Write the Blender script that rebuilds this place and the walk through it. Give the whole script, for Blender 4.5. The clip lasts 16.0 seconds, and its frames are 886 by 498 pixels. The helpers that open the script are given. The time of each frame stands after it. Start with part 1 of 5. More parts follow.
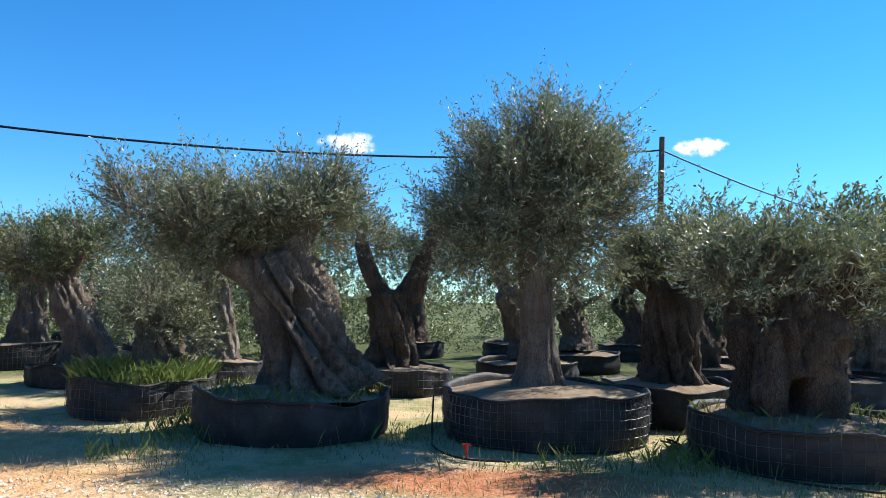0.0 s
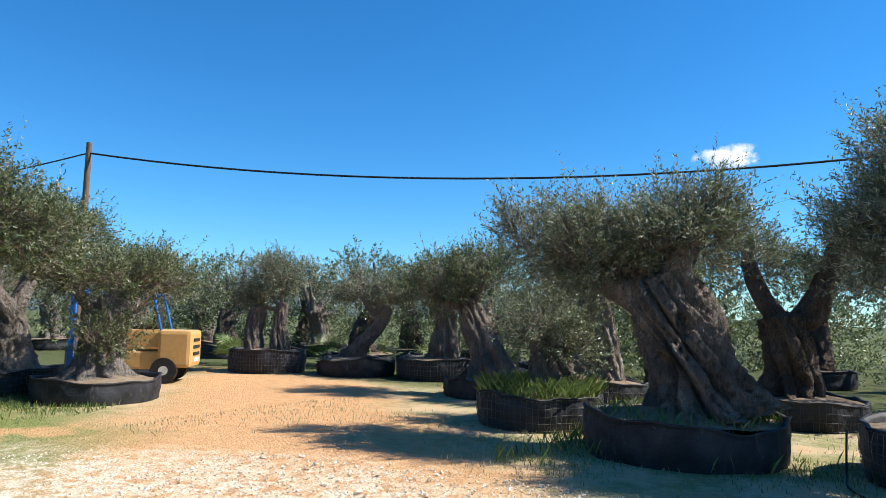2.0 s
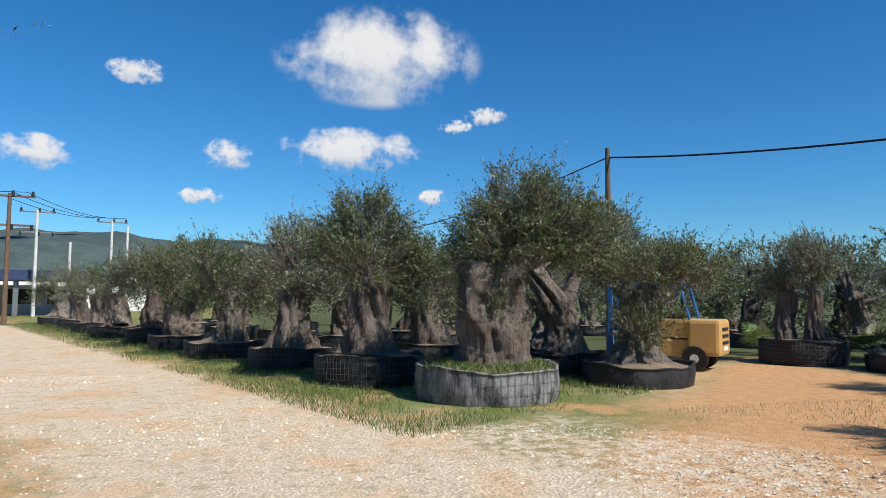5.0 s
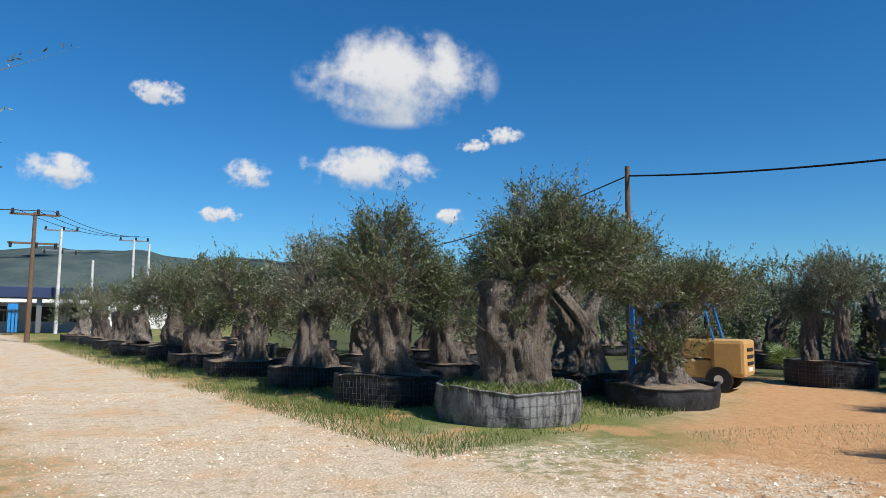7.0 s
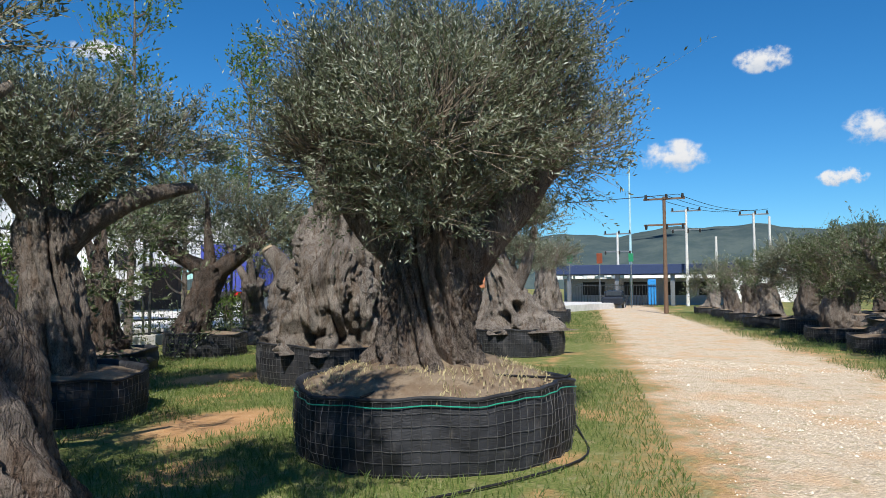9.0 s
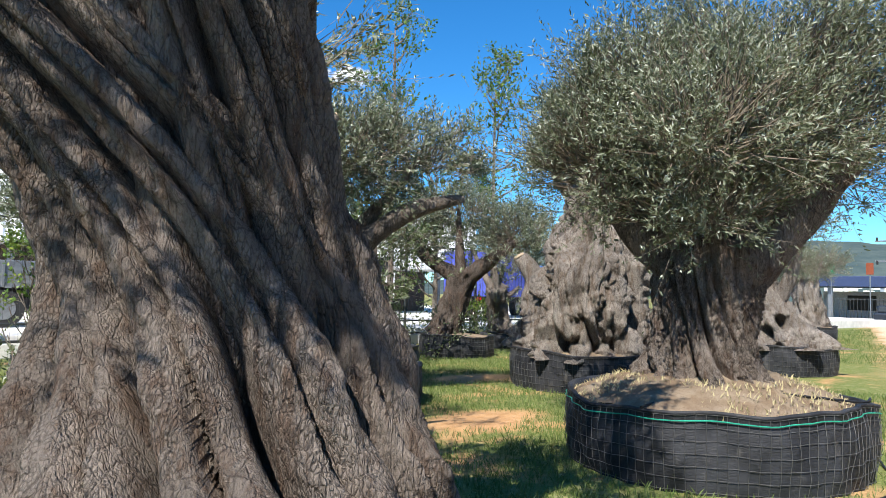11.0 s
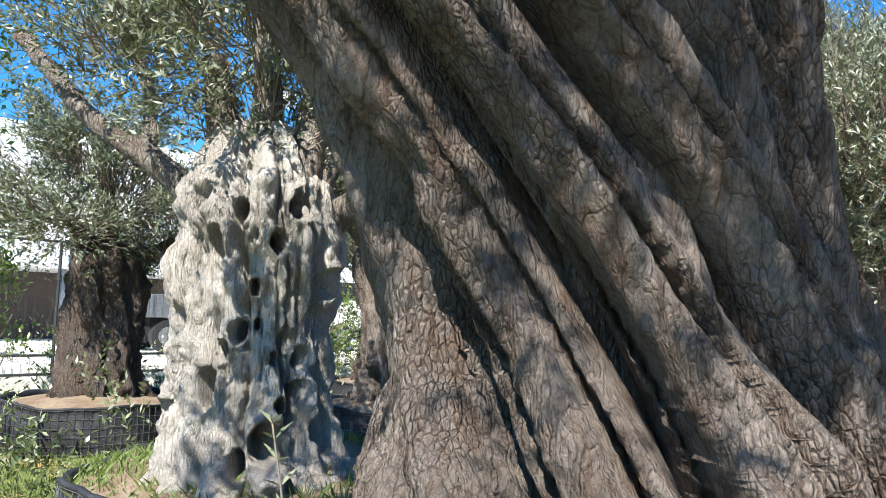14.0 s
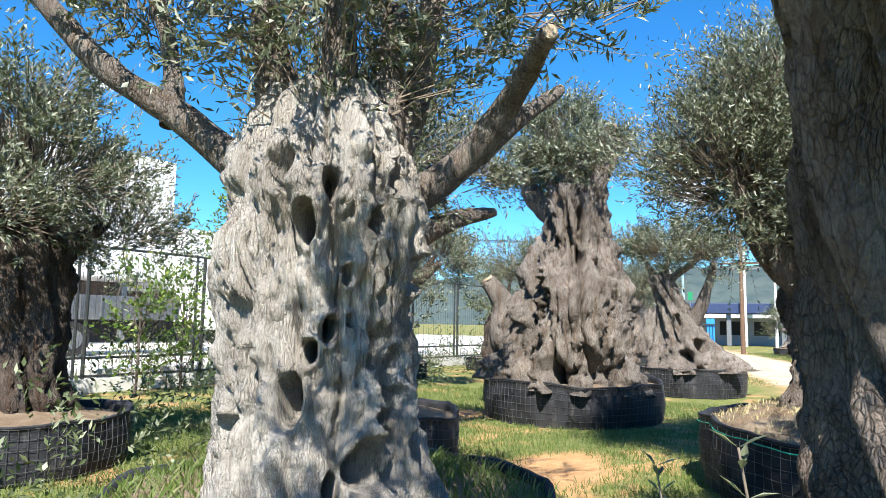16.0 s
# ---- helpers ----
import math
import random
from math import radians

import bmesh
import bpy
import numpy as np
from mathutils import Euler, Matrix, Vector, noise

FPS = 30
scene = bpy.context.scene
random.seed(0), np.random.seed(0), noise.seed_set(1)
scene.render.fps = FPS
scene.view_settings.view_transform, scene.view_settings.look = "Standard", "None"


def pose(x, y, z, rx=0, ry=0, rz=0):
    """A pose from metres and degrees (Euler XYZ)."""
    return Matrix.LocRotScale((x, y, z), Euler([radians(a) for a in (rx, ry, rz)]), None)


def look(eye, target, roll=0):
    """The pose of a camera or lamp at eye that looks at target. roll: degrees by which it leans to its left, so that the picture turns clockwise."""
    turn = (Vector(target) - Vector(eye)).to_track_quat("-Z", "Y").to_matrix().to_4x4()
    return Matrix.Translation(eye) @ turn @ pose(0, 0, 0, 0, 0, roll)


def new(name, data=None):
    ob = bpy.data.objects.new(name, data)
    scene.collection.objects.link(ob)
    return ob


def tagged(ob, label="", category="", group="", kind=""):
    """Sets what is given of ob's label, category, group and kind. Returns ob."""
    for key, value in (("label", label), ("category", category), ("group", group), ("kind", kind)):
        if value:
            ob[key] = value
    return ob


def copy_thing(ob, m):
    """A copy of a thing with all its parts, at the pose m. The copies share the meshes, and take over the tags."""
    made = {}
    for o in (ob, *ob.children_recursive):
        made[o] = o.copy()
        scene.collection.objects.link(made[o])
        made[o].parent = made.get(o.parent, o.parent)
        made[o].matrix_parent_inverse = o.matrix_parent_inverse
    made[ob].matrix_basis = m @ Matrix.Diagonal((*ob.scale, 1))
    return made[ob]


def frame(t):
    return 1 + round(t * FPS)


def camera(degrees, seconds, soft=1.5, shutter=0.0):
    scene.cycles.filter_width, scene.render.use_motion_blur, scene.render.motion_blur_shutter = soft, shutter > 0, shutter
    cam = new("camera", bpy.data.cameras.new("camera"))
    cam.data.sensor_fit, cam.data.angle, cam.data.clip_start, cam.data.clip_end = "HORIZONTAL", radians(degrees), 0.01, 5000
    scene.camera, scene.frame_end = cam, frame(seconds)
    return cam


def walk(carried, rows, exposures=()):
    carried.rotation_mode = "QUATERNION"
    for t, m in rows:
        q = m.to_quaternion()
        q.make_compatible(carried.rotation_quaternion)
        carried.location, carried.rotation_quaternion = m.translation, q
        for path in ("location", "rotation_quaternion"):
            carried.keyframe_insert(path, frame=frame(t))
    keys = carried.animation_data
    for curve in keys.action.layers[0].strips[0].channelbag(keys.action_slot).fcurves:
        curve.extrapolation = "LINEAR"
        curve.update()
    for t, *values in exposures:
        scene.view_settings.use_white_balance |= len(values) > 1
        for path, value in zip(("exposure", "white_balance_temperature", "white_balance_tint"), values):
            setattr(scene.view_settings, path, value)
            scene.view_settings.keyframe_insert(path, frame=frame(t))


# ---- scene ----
cam = camera(65.6, 16.0, soft=0.5)
PATH = [
    (0, (0.182, 0.097, 1.64), (0.123, 2.09, 1.793), 1.1),
    (0.5, (0.206, 0.033, 1.634), (-0.074, 2.008, 1.787), 1.4),
    (1, (0.222, -0.033, 1.626), (-0.378, 1.867, 1.797), 0.3),
    (1.5, (0.206, -0.058, 1.622), (-0.716, 1.707, 1.802), 0.2),
    (2, (0.206, -0.132, 1.615), (-0.863, 1.547, 1.815), 1.2),
    (2.5, (0.157, -0.186, 1.654), (-1.136, 1.326, 1.863), -1.1),
    (3, (0.162, -0.281, 1.65), (-1.346, 1.012, 1.887), -0.8),
    (3.5, (0.245, -0.356, 1.64), (-1.444, 0.694, 1.853), 0.7),
    (4, (0.258, -0.398, 1.631), (-1.526, 0.487, 1.818), 0.7),
    (4.5, (0.263, -0.449, 1.653), (-1.605, 0.253, 1.788), 0.1),
    (4.7, (0.255, -0.452, 1.672), (-1.648, 0.151, 1.786), 0.3),
    (6.8, (0.179, -0.477, 1.682), (-1.743, 0.042, 1.878), 0.5),
    (7, (0.178, -0.489, 1.68), (-1.743, 0.031, 1.876), 0.5),
    (7.5, (0.226, -0.623, 1.661), (-1.763, -0.51, 1.834), 0.4),
    (8, (0.317, -0.652, 1.687), (-1.658, -0.924, 1.846), -0.9),
    (8.5, (0.291, -0.749, 1.672), (-1.575, -1.451, 1.836), -0.9),
    (9, (0.416, -0.721, 1.654), (-1.252, -1.819, 1.769), -0.2),
    (9.5, (0.495, -0.732, 1.663), (-1.01, -2.046, 1.738), 0.0),
    (9.7, (0.537, -0.721, 1.672), (-0.882, -2.128, 1.751), 0.2),
    (11.8, (1.07, -1.235, 1.649), (-0.09, -2.861, 1.744), 0.4),
    (12, (1.108, -1.318, 1.644), (-0.016, -2.971, 1.707), -0.1),
    (12.5, (1.156, -1.625, 1.633), (0.082, -3.31, 1.714), -0.4),
    (13, (1.269, -2.001, 1.684), (0.228, -3.704, 1.808), 0.5),
    (13.5, (1.464, -2.439, 1.685), (0.165, -3.947, 1.879), -1.4),
    (14, (1.621, -2.88, 1.678), (0.238, -4.31, 1.885), 1.3),
    (14.5, (1.828, -3.387, 1.635), (0.313, -4.671, 1.876), 2.7),
    (15, (1.93, -3.782, 1.673), (0.323, -4.954, 1.887), 3.5),
    (15.5, (2.091, -4.152, 1.643), (0.438, -5.259, 1.844), 1.6),
    (16, (2.177, -4.513, 1.613), (0.528, -5.625, 1.829), 0.9),
]
walk(cam, [(t, look(eye, target, roll)) for t, eye, target, roll in PATH],
     exposures=[(0.0, 1.03), (1.5, 0.9), (3.5, 0.6), (4.5, 0.32), (7.0, 0.18), (9.0, 0.3), (9.7, 0.4), (11.8, 1.25), (13.5, 1.4), (15.0, 1.5), (16.0, 1.25)])

# ---- sky and sun ----
SUN_AZIMUTH, SUN_HEIGHT = 32.0, 46.0      # degrees from +x towards +y, and above the ground
world = bpy.data.worlds.new("sky")
scene.world = world
world.use_nodes = True
wn = world.node_tree.nodes
wl = world.node_tree.links
sky = wn.new("ShaderNodeTexSky")
sky.sky_type, sky.sun_disc = "NISHITA", False
sky.sun_elevation, sky.sun_rotation = radians(SUN_HEIGHT), radians(90 - SUN_AZIMUTH)
sky.air_density, sky.dust_density, sky.ozone_density = 1.0, 0.0, 2.0
grade = wn.new("ShaderNodeHueSaturation")
grade.inputs["Saturation"].default_value = 1.12
tint = wn.new("ShaderNodeMix")
tint.data_type, tint.blend_type = "RGBA", "MULTIPLY"
tint.inputs[0].default_value = 1.0
tint.inputs[7].default_value = (0.57, 0.93, 1.24, 1.0)
wl.new(sky.outputs[0], tint.inputs[6])
wl.new(tint.outputs[2], grade.inputs["Color"])
wl.new(grade.outputs[0], wn["Background"].inputs["Color"])
wn["Background"].inputs["Strength"].default_value = 0.08
sun = new("sun", bpy.data.lights.new("sun", "SUN"))
sun.data.energy, sun.data.angle, sun.data.color = 5.0, radians(0.53), (1.0, 0.95, 0.87)
a, e = radians(SUN_AZIMUTH), radians(SUN_HEIGHT)
SUN_DIR = Vector((math.cos(a) * math.cos(e), math.sin(a) * math.cos(e), math.sin(e)))
sun.matrix_world = look(SUN_DIR * 60, (0, 0, 0))

# ---- materials ----
class Mat:
    """A node material, with short calls for the nodes in it."""

    def __init__(self, name, rough=0.8, metal=0.0, spec=0.3):
        self.m = bpy.data.materials.new(name)
        self.m.use_nodes = True
        self.n, self.l = self.m.node_tree.nodes, self.m.node_tree.links
        self.b = self.n["Principled BSDF"]
        self.b.inputs["Roughness"].default_value = rough
        self.b.inputs["Metallic"].default_value = metal
        self.b.inputs["Specular IOR Level"].default_value = spec
        self.pos = self.n.new("ShaderNodeNewGeometry").outputs["Position"]

    def put(self, socket, value):
        if isinstance(value, bpy.types.NodeSocket):
            self.l.new(value, socket)
        elif isinstance(value, tuple) and socket.type == "RGBA":
            socket.default_value = (*value, 1.0)[:4]
        else:
            socket.default_value = value

    def noise(self, scale, detail=4.0, rough=0.6, squash=(1, 1, 1), where=None, out=0):
        k = self.n.new("ShaderNodeMapping")
        k.inputs["Scale"].default_value = squash
        self.l.new(where or self.pos, k.inputs["Vector"])
        t = self.n.new("ShaderNodeTexNoise")
        t.inputs["Scale"].default_value, t.inputs["Detail"].default_value, t.inputs["Roughness"].default_value = scale, detail, rough
        self.l.new(k.outputs[0], t.inputs["Vector"])
        return t.outputs[out]

    def cells(self, scale, squash=(1, 1, 1), feature="F1", where=None):
        k = self.n.new("ShaderNodeMapping")
        k.inputs["Scale"].default_value = squash
        self.l.new(where or self.pos, k.inputs["Vector"])
        t = self.n.new("ShaderNodeTexVoronoi")
        t.feature = feature
        t.inputs["Scale"].default_value = scale
        self.l.new(k.outputs[0], t.inputs["Vector"])
        return t.outputs["Distance"]

    def ramp(self, fac, lo, hi, a=0.0, b=1.0):
        r = self.n.new("ShaderNodeMapRange")
        r.interpolation_type = "SMOOTHSTEP"
        for key, v in (("Value", fac), ("From Min", lo), ("From Max", hi), ("To Min", a), ("To Max", b)):
            self.put(r.inputs[key], v)
        return r.outputs[0]

    def mix(self, fac, a, b, how="MIX"):
        x = self.n.new("ShaderNodeMix")
        x.data_type, x.blend_type = "RGBA", how
        self.put(x.inputs[0], fac)
        self.put(x.inputs[6], a)
        self.put(x.inputs[7], b)
        return x.outputs[2]

    def math(self, how, a, b=0.0):
        x = self.n.new("ShaderNodeMath")
        x.operation = how
        self.put(x.inputs[0], a)
        self.put(x.inputs[1], b)
        return x.outputs[0]

    def bump(self, height, strength=0.5, dist=0.02):
        x = self.n.new("ShaderNodeBump")
        x.inputs["Strength"].default_value, x.inputs["Distance"].default_value = strength, dist
        self.l.new(height, x.inputs["Height"])
        self.l.new(x.outputs[0], self.b.inputs["Normal"])

    def done(self, colour):
        self.put(self.b.inputs["Base Color"], colour)
        return self.m


def plain(name, colour, rough=0.6, metal=0.0, vary=0.25, scale=9.0):
    k = Mat(name, rough, metal)
    n1, n2 = k.noise(scale), k.noise(scale * 7)
    c = k.mix(k.ramp(n1, 0.3, 0.7), colour, tuple(v * (1 - vary) for v in colour))
    c = k.mix(k.ramp(n2, 0.4, 0.75, 0.0, 0.35), c, tuple(min(1.0, v * (1 + vary) + 0.02) for v in colour))
    k.bump(n2, 0.15, 0.004)
    return k.done(c)


def bark(name, light, dark, warm, plates=1.0):
    """Old olive wood: grey ridges, brown hollows, fine upright cracks."""
    k = Mat(name, 0.9, spec=0.12)
    big = k.noise(1.9, 5.0)
    streak = k.noise(10.0, 7.0, 0.72, (1, 1, 0.14))
    fine = k.noise(70.0, 5.0, 0.75, (1, 1, 0.4))
    warp = k.mix(0.035, k.pos, k.noise(9.0, 3.0, out=1), "ADD")
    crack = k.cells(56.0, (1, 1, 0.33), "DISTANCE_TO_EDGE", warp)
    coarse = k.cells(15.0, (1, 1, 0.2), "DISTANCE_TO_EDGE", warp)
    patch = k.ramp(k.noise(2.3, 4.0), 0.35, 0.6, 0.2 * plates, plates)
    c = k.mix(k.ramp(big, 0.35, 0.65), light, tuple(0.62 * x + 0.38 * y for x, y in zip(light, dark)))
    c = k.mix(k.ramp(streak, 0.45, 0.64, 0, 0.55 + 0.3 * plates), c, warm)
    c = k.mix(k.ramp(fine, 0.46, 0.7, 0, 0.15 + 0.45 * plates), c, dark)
    # cracks take the dark tone: bark colour plus the shade inside them, painted in
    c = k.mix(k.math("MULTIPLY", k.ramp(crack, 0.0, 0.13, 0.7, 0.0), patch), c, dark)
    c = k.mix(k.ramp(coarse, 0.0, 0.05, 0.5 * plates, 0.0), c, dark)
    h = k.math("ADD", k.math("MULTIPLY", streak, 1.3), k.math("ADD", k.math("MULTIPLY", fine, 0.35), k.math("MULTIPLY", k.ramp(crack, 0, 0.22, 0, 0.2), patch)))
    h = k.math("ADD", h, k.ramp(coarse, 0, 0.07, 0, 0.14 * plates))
    k.bump(h, 1.0, 0.085)
    return k.done(c)


def leaf(name, a, b, c, gloss=0.5):
    """Small leathery leaves: each leaf has its own green, some silvery."""
    k = Mat(name, gloss, spec=0.35)
    r = k.n.new("ShaderNodeNewGeometry").outputs["Random Per Island"]
    col = k.mix(k.ramp(r, 0.1, 0.6), a, b)
    col = k.mix(k.ramp(r, 0.72, 0.95), col, c)
    col = k.mix(k.ramp(k.noise(1.1, 3.0), 0.42, 0.68, 0, 0.3), col, tuple(0.6 * v for v in a))
    tr = k.n.new("ShaderNodeBsdfTranslucent")
    k.put(tr.inputs["Color"], k.mix(0.5, col, (0.16, 0.2, 0.03)))
    mx = k.n.new("ShaderNodeMixShader")
    mx.inputs[0].default_value = 0.27
    k.l.new(k.b.outputs[0], mx.inputs[1])
    k.l.new(tr.outputs[0], mx.inputs[2])
    k.l.new(mx.outputs[0], k.n["Material Output"].inputs["Surface"])
    return k.done(col)


BARK = bark("olive_bark", (0.34, 0.295, 0.255), (0.045, 0.035, 0.029), (0.19, 0.135, 0.1), 0.8)
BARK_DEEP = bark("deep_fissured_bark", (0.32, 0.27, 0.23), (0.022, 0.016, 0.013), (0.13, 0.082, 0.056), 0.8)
BARK_PALE = bark("pale_olive_bark", (0.68, 0.64, 0.58), (0.1, 0.08, 0.064), (0.42, 0.37, 0.31), 0.5)
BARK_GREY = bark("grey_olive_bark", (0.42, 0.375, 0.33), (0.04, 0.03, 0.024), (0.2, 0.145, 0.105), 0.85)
BARK_DARK = bark("brown_olive_bark", (0.2, 0.165, 0.14), (0.028, 0.022, 0.018), (0.135, 0.085, 0.06))
LEAF = leaf("olive_leaf", (0.095, 0.112, 0.066), (0.205, 0.228, 0.15), (0.48, 0.51, 0.41), 0.38)
LEAF_GREEN = leaf("green_olive_leaf", (0.06, 0.082, 0.032), (0.13, 0.16, 0.075), (0.36, 0.39, 0.27), 0.38)
LEAF_BROAD = leaf("broad_leaf", (0.06, 0.12, 0.02), (0.12, 0.2, 0.04), (0.25, 0.3, 0.06), 0.35)
LEAF_FRESH = leaf("fresh_weed", (0.085, 0.135, 0.03), (0.14, 0.195, 0.05), (0.24, 0.26, 0.11))
LEAF_PALM = leaf("palm_leaf", (0.1, 0.15, 0.05), (0.16, 0.22, 0.07), (0.28, 0.32, 0.14), 0.4)
TWIG = plain("twig_bark", (0.2, 0.165, 0.125), 0.85)
CUT = plain("sawn_wood", (0.45, 0.36, 0.25), 0.8)
WIRE = plain("galvanised_wire", (0.14, 0.14, 0.14), 0.5, 0.6)
WOOD_POLE = plain("creosoted_pole", (0.16, 0.1, 0.065), 0.85, scale=3)
CONCRETE = plain("concrete", (0.62, 0.61, 0.58), 0.85, scale=2)
CABLE = plain("black_cable", (0.015, 0.015, 0.016), 0.6)
RUBBER = plain("black_rubber", (0.022, 0.022, 0.022), 0.75)
STEEL_BLUE = plain("blue_painted_steel", (0.03, 0.16, 0.5), 0.4)
YELLOW = plain("ochre_machine_paint", (0.55, 0.33, 0.12), 0.45, vary=0.12)
WHITE = plain("white_sheet", (0.8, 0.8, 0.78), 0.5, vary=0.06, scale=1.2)
GREY_METAL = plain("grey_steel", (0.25, 0.26, 0.27), 0.45, 0.7)
GREEN_TAPE = plain("green_twine", (0.02, 0.3, 0.2), 0.5)
STRAW = plain("straw", (0.42, 0.36, 0.2), 0.9)
DARK_STEEL = plain("dark_fence_steel", (0.05, 0.055, 0.055), 0.5, 0.4)


def fabric():
    """Black woven container cloth, creased, dusty and sun-bleached in patches."""
    k = Mat("black_container_cloth", 0.62, spec=0.35)
    n1, n2, n3 = k.noise(3.2, 5.0), k.noise(26.0, 4.0, 0.6, (1, 1, 2.2)), k.noise(7.0, 6.0, 0.7, (1, 1, 0.5))
    c = k.mix(k.ramp(n1, 0.35, 0.7), (0.012, 0.013, 0.016), (0.034, 0.036, 0.042))
    c = k.mix(k.ramp(n3, 0.55, 0.75, 0, 0.6), c, (0.13, 0.12, 0.11))
    k.bump(k.math("ADD", n2, n3), 0.55, 0.018)
    return k.done(c)


def faded_fabric():
    """Grey, bleached container cloth."""
    k = Mat("bleached_container_cloth", 0.75, spec=0.25)
    n1, n3 = k.noise(5.0, 6.0, 0.7, (1, 1, 0.4)), k.noise(22.0, 5.0, 0.7, (1, 1, 1.7))
    c = k.mix(k.ramp(n1, 0.36, 0.62), (0.05, 0.05, 0.055), (0.26, 0.26, 0.26))
    c = k.mix(k.ramp(n3, 0.5, 0.7, 0, 0.6), c, (0.08, 0.08, 0.085))
    k.bump(k.math("ADD", n1, n3), 0.5, 0.015)
    return k.done(c)


def soil():
    k = Mat("container_soil", 0.95, spec=0.1)
    n1, n2 = k.noise(4.0, 5.0), k.noise(40.0, 5.0, 0.75)
    c = k.mix(k.ramp(n1, 0.35, 0.65), (0.21, 0.15, 0.1), (0.29, 0.23, 0.165))
    c = k.mix(k.ramp(n2, 0.5, 0.7, 0, 0.8), c, (0.16, 0.11, 0.07))
    k.bump(k.math("ADD", n1, n2), 0.8, 0.03)
    return k.done(c)


CLOTH, CLOTH_GREY, SOIL = fabric(), faded_fabric(), soil()


def earth():
    """The yard: pale crushed stone on the tracks, orange earth, dry and green grass."""
    k = Mat("yard_ground", 0.95, spec=0.1)
    sep = k.n.new("ShaderNodeSeparateXYZ")
    k.l.new(k.pos, sep.inputs[0])
    x, y = sep.outputs[0], sep.outputs[1]
    wob = k.math("MULTIPLY", k.math("SUBTRACT", k.noise(0.55, 5.0, 0.65), 0.5), 3.2)

    def strip(px, py, dx, dy, lo, hi, soft):
        """1 inside a straight band: the distance to its left from the line through (px, py) along (dx, dy) lies in lo..hi."""
        d = k.math("ADD", k.math("MULTIPLY", k.math("SUBTRACT", x, px), -dy), k.math("MULTIPLY", k.math("SUBTRACT", y, py), dx))
        d = k.math("ADD", d, wob)
        return k.math("MULTIPLY", k.ramp(d, lo - soft, lo + soft), k.ramp(d, hi - soft, hi + soft, 1, 0))

    def disc(px, py, rx, ry, soft=0.35):
        u = k.math("POWER", k.math("DIVIDE", k.math("SUBTRACT", x, px), rx), 2.0)
        v = k.math("POWER", k.math("DIVIDE", k.math("SUBTRACT", y, py), ry), 2.0)
        d = k.math("ADD", k.math("SQRT", k.math("ADD", u, v)), k.math("MULTIPLY", wob, 0.3))
        return k.ramp(d, 1 - soft, 1 + soft, 1, 0)

    fine, mid, big = k.noise(30.0, 6.0, 0.75), k.noise(5.0, 5.0, 0.65), k.noise(0.9, 4.0)
    pebble = k.cells(26.0)
    gravel = k.mix(k.ramp(pebble, 0.15, 0.6), (0.76, 0.65, 0.5), (0.58, 0.47, 0.34))
    gravel = k.mix(k.ramp(fine, 0.5, 0.78, 0, 0.5), gravel, (0.8, 0.7, 0.54))
    gravel = k.mix(k.ramp(big, 0.45, 0.68, 0, 0.7), gravel, (0.64, 0.41, 0.23))
    gravel = k.mix(k.ramp(k.noise(2.4, 5.0, 0.7), 0.52, 0.68, 0, 0.45), gravel, (0.5, 0.36, 0.23))
    orange = k.mix(k.ramp(mid, 0.35, 0.7), (0.56, 0.33, 0.165), (0.47, 0.255, 0.115))
    orange = k.mix(k.ramp(fine, 0.5, 0.75, 0, 0.6), orange, (0.66, 0.5, 0.32))
    red = k.mix(k.ramp(mid, 0.35, 0.7), (0.34, 0.13, 0.06), (0.45, 0.22, 0.12))
    dry = k.mix(k.ramp(fine, 0.4, 0.7), (0.4, 0.34, 0.2), (0.25, 0.22, 0.09))
    lawn = k.mix(k.ramp(fine, 0.4, 0.7), (0.13, 0.17, 0.045), (0.25, 0.25, 0.1))
    lawn = k.mix(k.ramp(mid, 0.5, 0.72, 0, 0.7), lawn, dry)
    lawn = k.mix(k.math("MULTIPLY", k.ramp(big, 0.5, 0.66), 0.8), lawn, orange)

    road = strip(-11.5, -2.6, -0.93, -0.37, -2.7, 1.4, 0.5)
    verge = strip(-11.5, -2.6, -0.93, -0.37, -3.2, 2.0, 0.7)
    near = disc(-2.5, 2.4, 6.4, 3.6, 0.22)
    track = strip(-4.0, 6.0, -0.72, 0.69, -1.0, 3.6, 0.9)
    ahead = k.ramp(y, 1.5, 3.5)
    track = k.math("MULTIPLY", k.math("MULTIPLY", track, ahead), k.ramp(y, 12.5, 15.0, 1, 0))
    c = k.mix(k.ramp(y, 5.0, 7.0), lawn, k.mix(k.ramp(big, 0.4, 0.62, 0, 0.5), k.mix(k.ramp(mid, 0.4, 0.66), dry, lawn), gravel))
    weeds = k.mix(k.ramp(fine, 0.4, 0.7), (0.06, 0.08, 0.03), (0.15, 0.15, 0.07))
    field = k.math("MAXIMUM", k.ramp(y, 12.5, 15.0), k.math("MULTIPLY", k.ramp(x, -16.5, -14.5, 1, 0), k.ramp(y, -1.0, 1.5)))
    c = k.mix(field, c, weeds)
    c = k.mix(verge, c, k.mix(k.ramp(mid, 0.45, 0.6), orange, dry))
    c = k.mix(track, c, orange)
    c = k.mix(k.math("MULTIPLY", near, k.ramp(mid, 0.62, 0.42, 0.1, 1.0)), c, gravel)
    c = k.mix(k.math("MULTIPLY", road, k.ramp(mid, 0.7, 0.5, 0.25, 1.0)), c, gravel)
    c = k.mix(disc(0.4, 6.6, 1.7, 0.55, 0.5), c, red)
